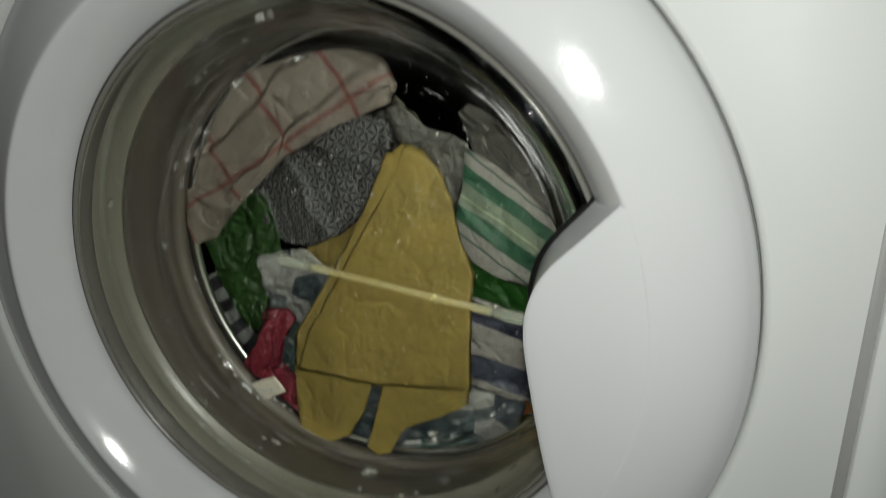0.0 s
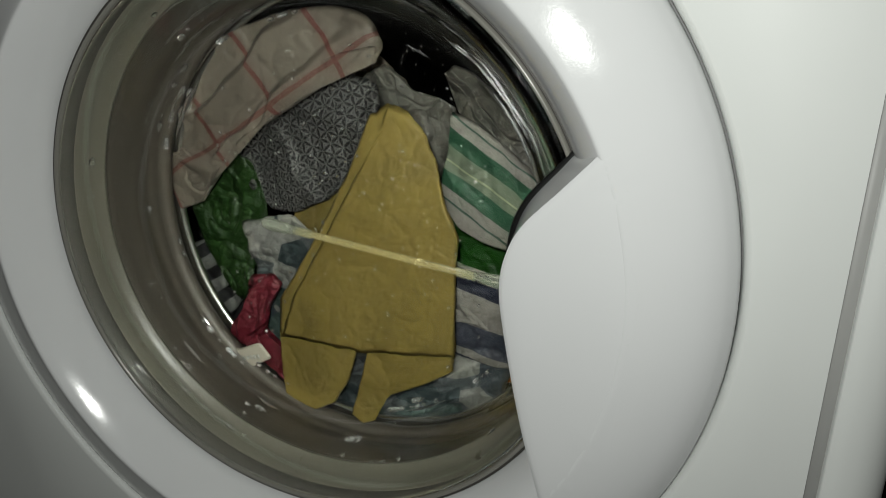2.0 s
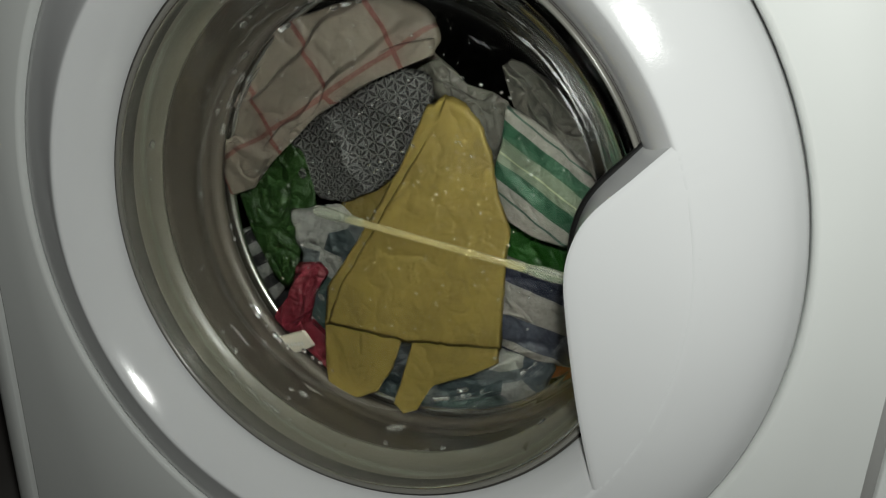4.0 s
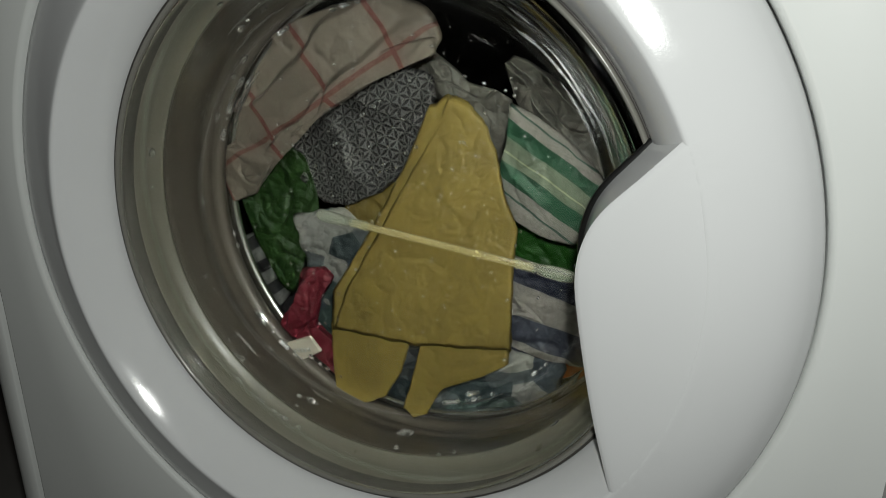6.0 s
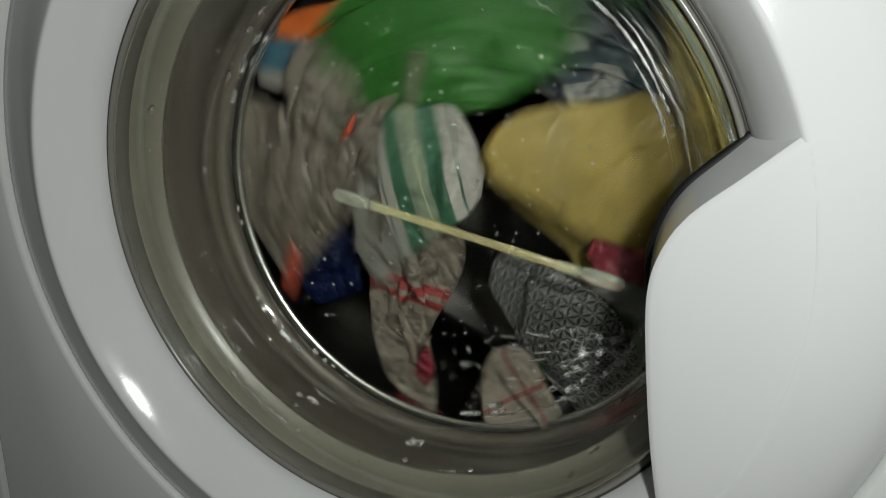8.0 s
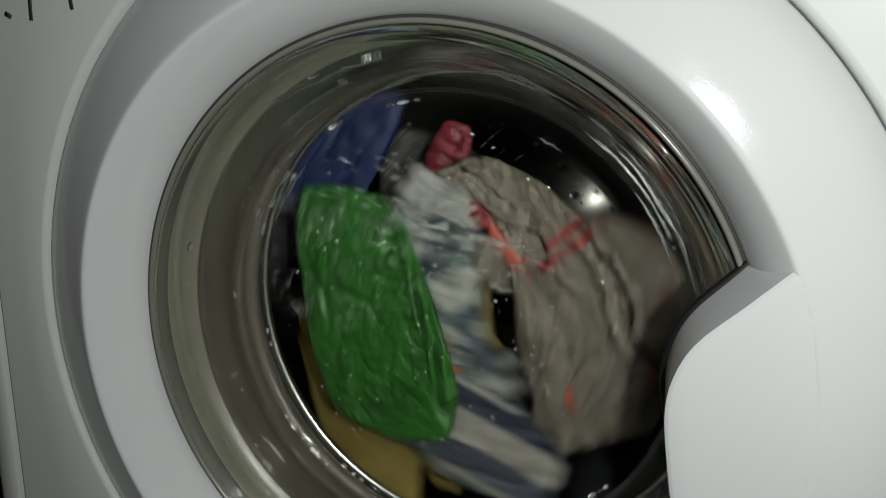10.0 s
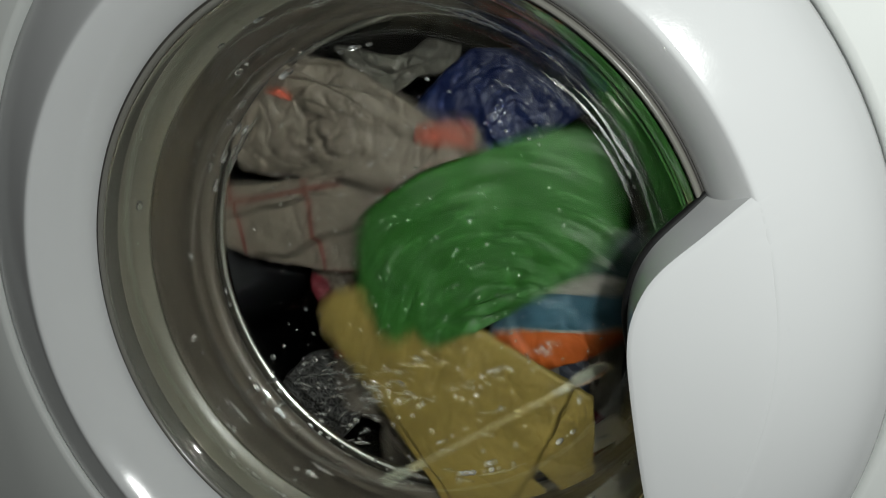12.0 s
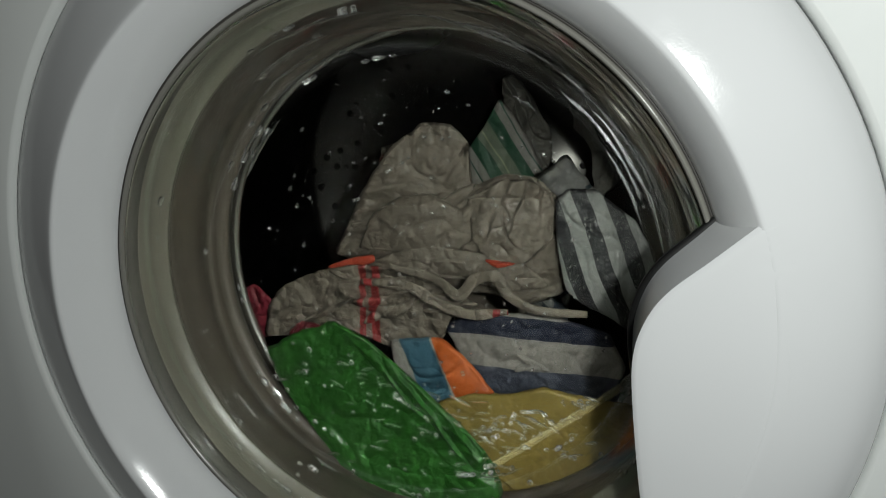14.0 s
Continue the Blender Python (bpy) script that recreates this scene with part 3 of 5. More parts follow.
    'red': [(0.00, -0.070, 0.092, 0.325, 0), (6.70, -0.070, 0.092, 0.325, 0), (7.00, -0.067, 0.092, 0.330, 0), (7.20, -0.001, 0.099, 0.295, 10), (7.50, 0.093, 0.099, 0.309, 40), (7.80, 0.128, 0.099, 0.376, 80), (8.20, 0.115, 0.083, 0.485, 140), (8.46, -0.042, 0.091, 0.549, 158), (8.72, -0.121, 0.099, 0.400, 175), (8.99, 0.017, 0.107, 0.309, 192), (9.25, 0.120, 0.116, 0.435, 210), (9.51, 0.007, 0.124, 0.548, 228), (9.77, -0.115, 0.132, 0.449, 245), (10.04, -0.030, 0.140, 0.320, 262), (10.30, 0.102, 0.149, 0.391, 280), (10.50, 0.127, 0.155, 0.457, 330), (10.70, 0.074, 0.083, 0.456, 370), (10.90, -0.044, 0.083, 0.464, 420), (11.00, -0.117, 0.083, 0.401, 440), (11.20, -0.086, 0.083, 0.319, 470), (11.50, 0.011, 0.082, 0.285, 500), (12.00, 0.097, 0.099, 0.306, 550), (12.30, 0.122, 0.124, 0.303, 570), (12.60, 0.122, 0.124, 0.307, 575), (14.00, 0.122, 0.124, 0.307, 575)],
    'bw': [(0.00, -0.149, 0.126, 0.343, -82), (6.70, -0.149, 0.126, 0.343, -82), (7.00, -0.149, 0.126, 0.343, -76), (7.20, -0.076, 0.109, 0.311, -40), (7.35, -0.025, 0.112, 0.289, 20), (7.50, 0.025, 0.116, 0.268, 90), (8.00, 0.127, 0.148, 0.382, 180), (8.20, 0.085, 0.148, 0.489, 215), (8.46, -0.053, 0.148, 0.522, 223), (8.72, -0.094, 0.148, 0.385, 231), (8.99, 0.037, 0.148, 0.335, 239), (9.25, 0.095, 0.149, 0.459, 248), (9.51, -0.021, 0.149, 0.525, 256), (9.77, -0.095, 0.149, 0.417, 264), (10.04, 0.006, 0.149, 0.337, 272), (10.30, 0.084, 0.149, 0.429, 280), (10.50, 0.072, 0.116, 0.483, 330), (10.70, 0.015, 0.102, 0.492, 365), (10.90, -0.104, 0.115, 0.392, 425), (11.00, -0.110, 0.124, 0.326, 445), (11.50, 0.048, 0.149, 0.266, 505), (11.75, 0.080, 0.153, 0.335, 558), (12.00, 0.113, 0.157, 0.403, 610), (12.15, 0.112, 0.144, 0.420, 655), (12.30, 0.112, 0.132, 0.437, 700), (12.60, 0.106, 0.124, 0.439, 720), (14.00, 0.106, 0.124, 0.439, 720)],
    'check': [(0.00, -0.069, 0.099, 0.495, 0), (6.70, -0.069, 0.099, 0.495, 0), (7.00, -0.077, 0.099, 0.474, 5), (7.20, -0.100, 0.099, 0.421, 20), (7.50, -0.077, 0.099, 0.307, 60), (8.00, 0.099, 0.102, 0.258, 100), (8.20, 0.048, 0.115, 0.279, 120), (8.46, 0.145, 0.117, 0.404, 146), (8.72, 0.086, 0.118, 0.541, 172), (8.99, -0.055, 0.119, 0.551, 199), (9.25, -0.125, 0.120, 0.437, 225), (9.51, -0.060, 0.121, 0.329, 251), (9.77, 0.058, 0.122, 0.336, 278), (10.04, 0.103, 0.123, 0.437, 304), (10.30, 0.036, 0.124, 0.512, 330), (10.50, 0.001, 0.150, 0.483, 350), (11.00, 0.019, 0.132, 0.535, 380), (11.50, 0.087, 0.115, 0.514, 420), (11.80, -0.004, 0.109, 0.497, 480), (12.00, -0.081, 0.102, 0.461, 520), (12.10, -0.086, 0.124, 0.473, 545), (12.30, -0.009, 0.182, 0.411, 600), (12.60, -0.014, 0.190, 0.382, 620), (14.00, -0.014, 0.190, 0.382, 620)],
    'lattice': [(0.00, -0.055, 0.119, 0.457, 0), (6.70, -0.055, 0.119, 0.457, 0), (7.00, -0.065, 0.119, 0.445, 10), (7.20, -0.026, 0.119, 0.385, 30), (7.50, 0.008, 0.119, 0.341, 60), (8.00, 0.079, 0.132, 0.332, 100), (8.20, 0.035, 0.148, 0.310, 120), (8.46, 0.117, 0.153, 0.445, 148), (8.72, 0.003, 0.157, 0.539, 175), (8.99, -0.099, 0.161, 0.449, 202), (9.25, -0.031, 0.165, 0.343, 230), (9.51, 0.074, 0.169, 0.390, 258), (9.77, 0.046, 0.173, 0.490, 285), (10.04, -0.046, 0.177, 0.478, 312), (10.30, -0.037, 0.182, 0.404, 340), (11.00, -0.009, 0.165, 0.495, 400), (11.50, -0.074, 0.100, 0.462, 470), (11.75, -0.112, 0.157, 0.346, 515), (12.00, -0.120, 0.165, 0.267, 560), (12.60, -0.086, 0.173, 0.307, 600), (14.00, -0.086, 0.173, 0.307, 600)],
    'stripe': [(0.00, 0.082, 0.109, 0.455, 0), (6.70, 0.082, 0.109, 0.455, 0), (7.00, 0.079, 0.109, 0.458, 10), (7.20, 0.072, 0.109, 0.469, 25), (7.50, 0.037, 0.091, 0.492, 65), (7.80, 0.010, 0.083, 0.475, 85), (8.00, -0.018, 0.083, 0.428, 140), (8.20, -0.005, 0.115, 0.420, 190), (8.46, 0.035, 0.122, 0.384, 211), (8.72, 0.061, 0.128, 0.440, 232), (8.99, 0.020, 0.134, 0.492, 254), (9.25, -0.049, 0.140, 0.479, 275), (9.51, -0.070, 0.146, 0.408, 296), (9.77, -0.013, 0.153, 0.354, 318), (10.04, 0.064, 0.159, 0.381, 339), (10.30, 0.068, 0.165, 0.462, 360), (10.50, 0.016, 0.165, 0.431, 400), (11.00, -0.055, 0.099, 0.421, 470), (11.50, -0.008, 0.130, 0.303, 540), (12.00, 0.061, 0.115, 0.306, 600), (12.15, 0.038, 0.177, 0.384, 645), (12.30, 0.015, 0.239, 0.462, 690), (12.60, -0.003, 0.285, 0.469, 700), (14.00, -0.003, 0.285, 0.469, 700)],
    'pale': [(0.00, 0.025, 0.132, 0.488, 0), (6.70, 0.025, 0.132, 0.488, 0), (7.00, 0.022, 0.132, 0.482, 10), (7.50, -0.029, 0.116, 0.527, 60), (7.80, -0.067, 0.115, 0.492, 100), (8.00, -0.094, 0.099, 0.437, 130), (8.20, -0.072, 0.132, 0.325, 170), (8.46, 0.066, 0.134, 0.326, 192), (8.72, 0.116, 0.136, 0.449, 215), (8.99, 0.027, 0.138, 0.539, 238), (9.25, -0.086, 0.140, 0.495, 260), (9.51, -0.089, 0.142, 0.379, 282), (9.77, 0.011, 0.144, 0.333, 305), (10.04, 0.088, 0.146, 0.404, 328), (10.30, 0.051, 0.149, 0.491, 350), (10.65, 0.005, 0.140, 0.409, 405), (11.00, -0.041, 0.132, 0.328, 460), (11.50, 0.030, 0.149, 0.300, 520), (12.00, -0.036, 0.132, 0.539, 590), (12.15, 0.027, 0.153, 0.508, 635), (12.30, 0.091, 0.173, 0.478, 680), (12.60, 0.084, 0.250, 0.487, 690), (14.00, 0.084, 0.250, 0.487, 690)],
    'beige': [(0.00, -0.060, 0.168, 0.470, -80), (6.70, -0.060, 0.168, 0.470, -80), (7.00, -0.060, 0.168, 0.455, -75), (7.50, -0.061, 0.119, 0.511, -20), (7.80, -0.095, 0.109, 0.483, 20), (8.00, -0.102, 0.099, 0.429, 60), (8.20, -0.049, 0.132, 0.374, 100), (8.46, 0.040, 0.130, 0.359, 128), (8.72, 0.079, 0.128, 0.443, 155), (8.99, 0.015, 0.126, 0.507, 182), (9.25, -0.067, 0.124, 0.469, 210), (9.51, -0.059, 0.122, 0.382, 238), (9.77, 0.025, 0.120, 0.360, 265), (10.04, 0.073, 0.118, 0.430, 292), (10.30, 0.021, 0.115, 0.487, 320), (10.50, -0.013, 0.140, 0.456, 360), (11.00, 0.031, 0.124, 0.522, 390), (11.50, 0.065, 0.088, 0.487, 430), (11.80, -0.013, 0.096, 0.511, 480), (12.00, -0.062, 0.099, 0.491, 520), (12.10, -0.007, 0.115, 0.514, 560), (12.20, 0.003, 0.128, 0.484, 625), (12.30, 0.014, 0.140, 0.453, 690), (12.60, -0.011, 0.140, 0.443, 720), (14.00, -0.011, 0.140, 0.443, 720)],
    'redstripe': [(0.00, -0.060, 0.182, 0.400, -40), (6.70, -0.060, 0.182, 0.400, -40), (7.00, -0.070, 0.180, 0.410, -40), (7.20, -0.039, 0.132, 0.503, -20), (7.50, -0.053, 0.102, 0.500, 10), (7.80, -0.037, 0.099, 0.428, 50), (8.00, -0.022, 0.099, 0.356, 80), (8.20, -0.068, 0.115, 0.408, 110), (8.46, 0.011, 0.115, 0.353, 139), (8.72, 0.074, 0.114, 0.427, 168), (8.99, 0.016, 0.113, 0.499, 196), (9.25, -0.062, 0.112, 0.457, 225), (9.51, -0.035, 0.111, 0.377, 254), (9.77, 0.044, 0.111, 0.388, 282), (10.04, 0.047, 0.110, 0.463, 311), (10.30, -0.014, 0.109, 0.459, 340), (10.50, -0.069, 0.099, 0.413, 380), (10.70, -0.104, 0.102, 0.345, 410), (11.00, -0.048, 0.124, 0.281, 450), (11.25, -0.070, 0.128, 0.345, 505), (11.50, -0.092, 0.132, 0.409, 560), (11.75, -0.074, 0.128, 0.376, 600), (12.00, -0.057, 0.124, 0.343, 640), (12.10, 0.045, 0.115, 0.429, 670), (12.30, -0.003, 0.109, 0.417, 710), (12.60, -0.051, 0.109, 0.383, 720), (14.00, -0.051, 0.109, 0.383, 720)],
    'navy': [(0.00, 0.073, 0.104, 0.358, -20), (6.70, 0.073, 0.104, 0.358, -20), (7.00, 0.079, 0.104, 0.357, -15), (7.20, 0.078, 0.099, 0.313, 0), (7.50, 0.121, 0.099, 0.437, 60), (7.80, 0.100, 0.140, 0.505, 100), (8.00, 0.069, 0.140, 0.502, 140), (8.20, 0.019, 0.140, 0.487, 180), (8.46, -0.067, 0.091, 0.463, 202), (8.72, -0.044, 0.091, 0.366, 225), (8.99, 0.060, 0.091, 0.375, 248), (9.25, 0.065, 0.091, 0.483, 270), (9.51, -0.045, 0.091, 0.505, 292), (9.77, -0.084, 0.091, 0.395, 315), (10.04, 0.023, 0.091, 0.339, 338), (10.30, 0.090, 0.091, 0.440, 360), (10.50, 0.028, 0.086, 0.420, 380), (11.00, -0.002, 0.091, 0.324, 430), (11.50, 0.068, 0.099, 0.316, 470), (11.67, 0.081, 0.104, 0.329, 523), (11.83, 0.093, 0.110, 0.342, 577), (12.00, 0.106, 0.115, 0.355, 630), (12.30, 0.078, 0.115, 0.374, 700), (12.60, 0.061, 0.116, 0.361, 720), (14.00, 0.061, 0.116, 0.361, 720)],
    'orange': [(0.00, 0.109, 0.119, 0.334, -100), (6.70, 0.109, 0.119, 0.334, -100), (7.00, 0.111, 0.119, 0.342, -95), (7.50, 0.123, 0.116, 0.457, -70), (7.80, 0.022, 0.124, 0.529, 0), (8.00, -0.100, 0.109, 0.495, 60), (8.20, -0.063, 0.099, 0.478, 120), (8.46, -0.072, 0.099, 0.389, 151), (8.72, 0.008, 0.099, 0.351, 182), (8.99, 0.071, 0.099, 0.408, 214), (9.25, 0.046, 0.099, 0.484, 245), (9.51, -0.029, 0.099, 0.490, 276), (9.77, -0.062, 0.099, 0.427, 308), (10.04, -0.021, 0.099, 0.376, 339), (10.30, 0.025, 0.099, 0.406, 370), (10.50, 0.020, 0.091, 0.376, 400), (11.00, 0.043, 0.091, 0.343, 450), (11.50, 0.112, 0.091, 0.374, 500), (11.75, 0.098, 0.095, 0.383, 555), (12.00, 0.084, 0.099, 0.393, 610), (12.10, 0.061, 0.099, 0.380, 650), (12.30, 0.031, 0.099, 0.354, 710), (12.60, 0.008, 0.099, 0.337, 720), (14.00, 0.008, 0.099, 0.337, 720)],
    'blue': [(0.00, -0.017, 0.173, 0.436, -60), (6.70, -0.017, 0.173, 0.436, -60), (7.50, 0.028, 0.173, 0.393, 0), (7.75, -0.051, 0.169, 0.375, 50), (8.00, -0.131, 0.165, 0.358, 100), (8.20, -0.149, 0.132, 0.430, 140), (8.46, -0.099, 0.128, 0.324, 151), (8.72, 0.008, 0.124, 0.287, 162), (8.99, 0.108, 0.120, 0.338, 174), (9.25, 0.139, 0.116, 0.445, 185), (9.51, 0.084, 0.111, 0.541, 196), (9.77, -0.022, 0.107, 0.565, 208), (10.04, -0.112, 0.103, 0.506, 219), (10.30, -0.131, 0.099, 0.401, 230), (10.50, -0.185, 0.132, 0.378, 260), (11.00, 0.103, 0.206, 0.521, 330), (11.30, 0.075, 0.132, 0.547, 330), (11.50, -0.009, 0.120, 0.502, 350), (11.70, -0.064, 0.115, 0.432, 370), (11.90, 0.003, 0.132, 0.519, 375), (12.00, 0.039, 0.124, 0.521, 380), (12.10, -0.007, 0.115, 0.518, 410), (12.20, -0.058, 0.115, 0.473, 450), (12.30, -0.108, 0.115, 0.429, 490), (12.50, -0.138, 0.132, 0.363, 510), (12.80, -0.122, 0.165, 0.273, 530), (14.00, -0.122, 0.165, 0.273, 530)],
}

# ---- washing machine ----
PY = -0.07      # front panel, in window radii
DOOR_R = 1.393
AXIS = (0.035 * R, -0.045 * R)   # the drum's axis from the window's centre


def front_panel_mesh(half_w, z_low, z_high):
    """Sheet with a round hole for the door, its edges folded back."""
    bm = bmesh.new()
    n = 128
    rings = []
    for k in range(n):
        a = 2 * math.pi * (k + 0.5) / n
        c, s = math.cos(a), math.sin(a)
        hole = (DOOR_R + 0.004) * R
        reach = min(half_w / abs(c) if c else 9, (z_high if s > 0 else -z_low) / abs(s) if s else 9)
        ring = []
        for rr, y in ((hole, PY * R + 0.02), (hole, PY * R + 0.0062), (hole + 0.0004, PY * R + 0.0030), (hole + 0.0016, PY * R + 0.0011), (hole + 0.0028, PY * R + 0.0003), (hole + 0.0036, PY * R), (hole + (reach - hole) * 0.5, PY * R), (reach, PY * R)):
            ring.append(bm.verts.new((rr * c, y, rr * s)))
        rings.append(ring)
    for k in range(n):
        p, q = rings[k], rings[(k + 1) % n]
        for j in range(len(p) - 1):
            bm.faces.new((p[j], q[j], q[j + 1], p[j + 1]))
    bmesh.ops.recalc_face_normals(bm, faces=bm.faces)
    return bm


machine = new("washing_machine")
machine.matrix_world = pose(0, 0, Z0)
tagged(machine, "white front-loading washing machine with a round glass door", "washing machine")
GX = 1.648 * R
EX = 0.305


def build_machine():
    p = part("front_panel", front_panel_mesh(GX - 0.003, -0.33, 0.30), white_panel, machine)
    for sx in (-1, 1):
        bm = bmesh.new()
        x0, x1 = sorted((sx * (GX - 0.004), sx * (GX + 0.004)))
        box(bm, x0, x1, PY * R + 0.004, PY * R + 0.02, -0.33, 0.30)
        part("seam_strip", bm, groove_grey, machine, "narrow grey seam beside the front panel")
        # rounded corner post
        bm = bmesh.new()
        prof = [(GX + 0.003, PY * R + 0.018), (GX + 0.003, PY * R + 0.001), (GX + 0.004, PY * R)]
        for k in range(9):
            a = math.pi / 2 * k / 8
            prof.append((EX - 0.022 + 0.022 * math.sin(a), PY * R + 0.022 - 0.022 * math.cos(a)))
        prof += [(EX, 0.56)]
        low = [bm.verts.new((sx * x, y, -0.41)) for x, y in prof]
        top = [bm.verts.new((sx * x, y, 0.42)) for x, y in prof]
        for j in range(len(prof) - 1):
            bm.faces.new((low[j], low[j + 1], top[j + 1], top[j]))
        bmesh.ops.recalc_face_normals(bm, faces=bm.faces)
        part("side_panel", bm, white_panel, machine)
    bm = bmesh.new()
    box(bm, -EX, EX, PY * R - 0.004, PY * R + 0.02, 0.303, 0.40, 0.004)
    part("control_panel", bm, white_panel, machine)
    bm = bmesh.new()
    box(bm, -EX + 0.004, EX - 0.004, PY * R + 0.004, PY * R + 0.03, -0.41, -0.333, 0.003)
    part("plinth", bm, white_panel, machine)
    bm = bmesh.new()
    box(bm, -EX, EX, PY * R, 0.56, 0.40, 0.425, 0.006)
    part("worktop", bm, white_panel, machine)
    bm = bmesh.new()
    box(bm, -EX, EX, 0.56, 0.565, -0.41, 0.40)
    part("back_panel", bm, white_panel, machine)
    for x in (-0.24, 0.24):
        for y in (0.05, 0.5):
            bm = bmesh.new()
            bmesh.ops.create_cone(bm, cap_ends=True, segments=20, radius1=0.022, radius2=0.018, depth=0.025, matrix=pose(x, y, -0.4175))
            part("foot", bm, rubber_dark, machine)
    # printed strokes near the upper corner of the front
    for x, z, w, h, lean in ((-0.2362, 0.1618, 0.0048, 0.0024, 25), (-0.2196, 0.1682, 0.0022, 0.018, 2), (-0.1921, 0.1740, 0.0022, 0.018, -8)):
        bm = bmesh.new()
        box(bm, -w / 2, w / 2, -0.0004, 0.0, -h / 2, h / 2)
        ob = part("printed_stroke", bm, ink, machine)
        ob.matrix_basis = pose(x, PY * R - 0.0006, z, 0, lean, 0)
    # grey sheet behind the gap round the door, standing in for its shade
    part("door_gap_shade", lathe([(DOOR_R + 0.05, PY + 0.09), (1.25, PY + 0.09)]), seam_dark, machine)
    # door ring
    tail = [(1.111, -0.1895), (1.1055, -0.1875), (1.100, -0.182), (1.085, -0.163), (1.065, -0.136), (1.045, -0.104), (1.026, -0.066), (1.013, -0.034), (1.006, -0.010), (1.005, 0.0)]
    hinge_side = [(1.387, 0.06), (1.391, -0.030), (1.388, -0.046), (1.376, -0.062), (1.335, -0.084), (1.285, -0.109), (1.235, -0.133), (1.19, -0.154), (1.155, -0.171), (1.128, -0.184), (1.118, -0.188)] + tail
    handle_side = [(1.387, 0.06), (1.391, -0.050), (1.389, -0.074), (1.380, -0.092), (1.350, -0.121), (1.300, -0.146), (1.250, -0.163), (1.20, -0.1755), (1.16, -0.183), (1.130, -0.1875), (1.119, -0.1892)] + tail
    flat = bmesh.new()
    rows = []
    for k in range(200):
        a = 2 * math.pi * k / 200
        w = min(1.0, max(0.0, 0.5 + 0.9 * math.cos(a - 0.2)))
        w = w * w * (3 - 2 * w)
        rows.append([flat.verts.new(((r0 + (r1 - r0) * w) * R * math.cos(a), (y0 + (y1 - y0) * w) * R, (r0 + (r1 - r0) * w) * R * math.sin(a))) for (r0, y0), (r1, y1) in zip(hinge_side, handle_side)])
    for k in range(200):
        p, q = rows[k], rows[(k + 1) % 200]
        for j in range(len(p) - 1):
            flat.faces.new((p[j], q[j], q[j + 1], p[j + 1]))
    bmesh.ops.recalc_face_normals(flat, faces=flat.faces)
    door = part("door", flat, white_door, machine, "round white door ring with a sloping rim")
    # handle cover: a plate that grows out of the ring over the glass
    lip = smooth_line([(1.018, 0.452), (1.0, 0.434), (0.919, 0.345), (0.827, 0.245), (0.783, 0.16), (0.766, 0.06), (0.782, -0.077), (0.839, -0.357), (0.905, -0.60), (0.925, -0.66)], 8)
    bm = bmesh.new()
    side = bmesh.new()
    rows, side_rows = [], []
    for i, p in enumerate(lip):
        d = (lip[min(i + 1, len(lip) - 1)] - lip[max(i - 1, 0)]).normalized()
        into = Vector((-d.y, d.x))              # away from the glass
        u = i / (len(lip) - 1)
        slope = 0.05 * max(0.0, 1 - u * 1.5) + 0.006
        a = math.atan2(p.y, p.x)
        out = Vector((math.cos(a), math.sin(a))) * 1.30
        row = []
        foot = p - into * slope
        side_rows.append([side.verts.new((q.x * R, y * R, q.y * R)) for q, y in ((foot, 0.006), (foot.lerp(p, 0.5), -0.088), (p - into * 0.001, -0.182))])
        for q, y in ((p - into * 0.001, -0.182), (p + into * 0.006, -0.1865), (p + into * 0.012, -0.1885)):
            row.append((q.x, y, q.y))
        for s in (0.08, 0.18, 0.3, 0.42, 0.54, 0.66, 0.76, 0.86, 0.94, 1.0):
            q = (p + into * 0.012).lerp(out, s)
            rr = q.length
            ring_y = float(np.interp(rr, [1.09, 1.116, 1.130, 1.16, 1.20, 1.25, 1.30], [-0.1895, -0.1895, -0.187, -0.183, -0.1755, -0.163, -0.146]))
            row.append((q.x, ring_y - 0.0004 + (0.0012 if s == 1.0 else 0.0), q.y))
        rows.append([bm.verts.new((x * R, y * R, z * R)) for x, y, z in row])
    for p, q in zip(rows, rows[1:]):
        for j in range(len(p) - 1):
            bm.faces.new((p[j], p[j + 1], q[j + 1], q[j]))
    for p, q in zip(side_rows, side_rows[1:]):
        for j in range(2):
            side.faces.new((p[j], p[j + 1], q[j + 1], q[j]))
    bmesh.ops.recalc_face_normals(bm, faces=bm.faces)
    bmesh.ops.recalc_face_normals(side, faces=side.faces)
    part("handle_side", side, white_door, door, "bevelled side of the handle cover")
    # black strip laid in as the shadow gap between handle and glass
    edge = bmesh.new()
    last = None
    for i, p in enumerate(lip):
        d = (lip[min(i + 1, len(lip) - 1)] - lip[max(i - 1, 0)]).normalized()
        into = Vector((-d.y, d.x))
        u = i / (len(lip) - 1)
        foot = p - into * (0.05 * max(0.0, 1 - u * 1.5) + 0.006)
        wide = 0.003 + 0.012 * math.sin(math.pi * min(1.0, u * 1.1)) ** 1.3 if u < 0.85 else 0.009
        row = [edge.verts.new((q.x * R, y * R, q.y * R)) for q, y in ((foot + into * 0.004, -0.012), (foot - into * wide * 0.7, -0.012), (foot - into * wide, -0.006), (foot - into * wide, 0.006), (foot + into * 0.02, 0.004))]
        if last:
            for j in range(4):
                edge.faces.new((last[j], last[j + 1], row[j + 1], row[j]))
        last = row
    bmesh.ops.recalc_face_normals(edge, faces=edge.faces)
    part("handle_shadow_gap", edge, edge_black, door, "black strip for the shadow gap under the handle cover")
    part("handle_cover", bm, white_door, door, "smooth white handle cover reaching over the glass")
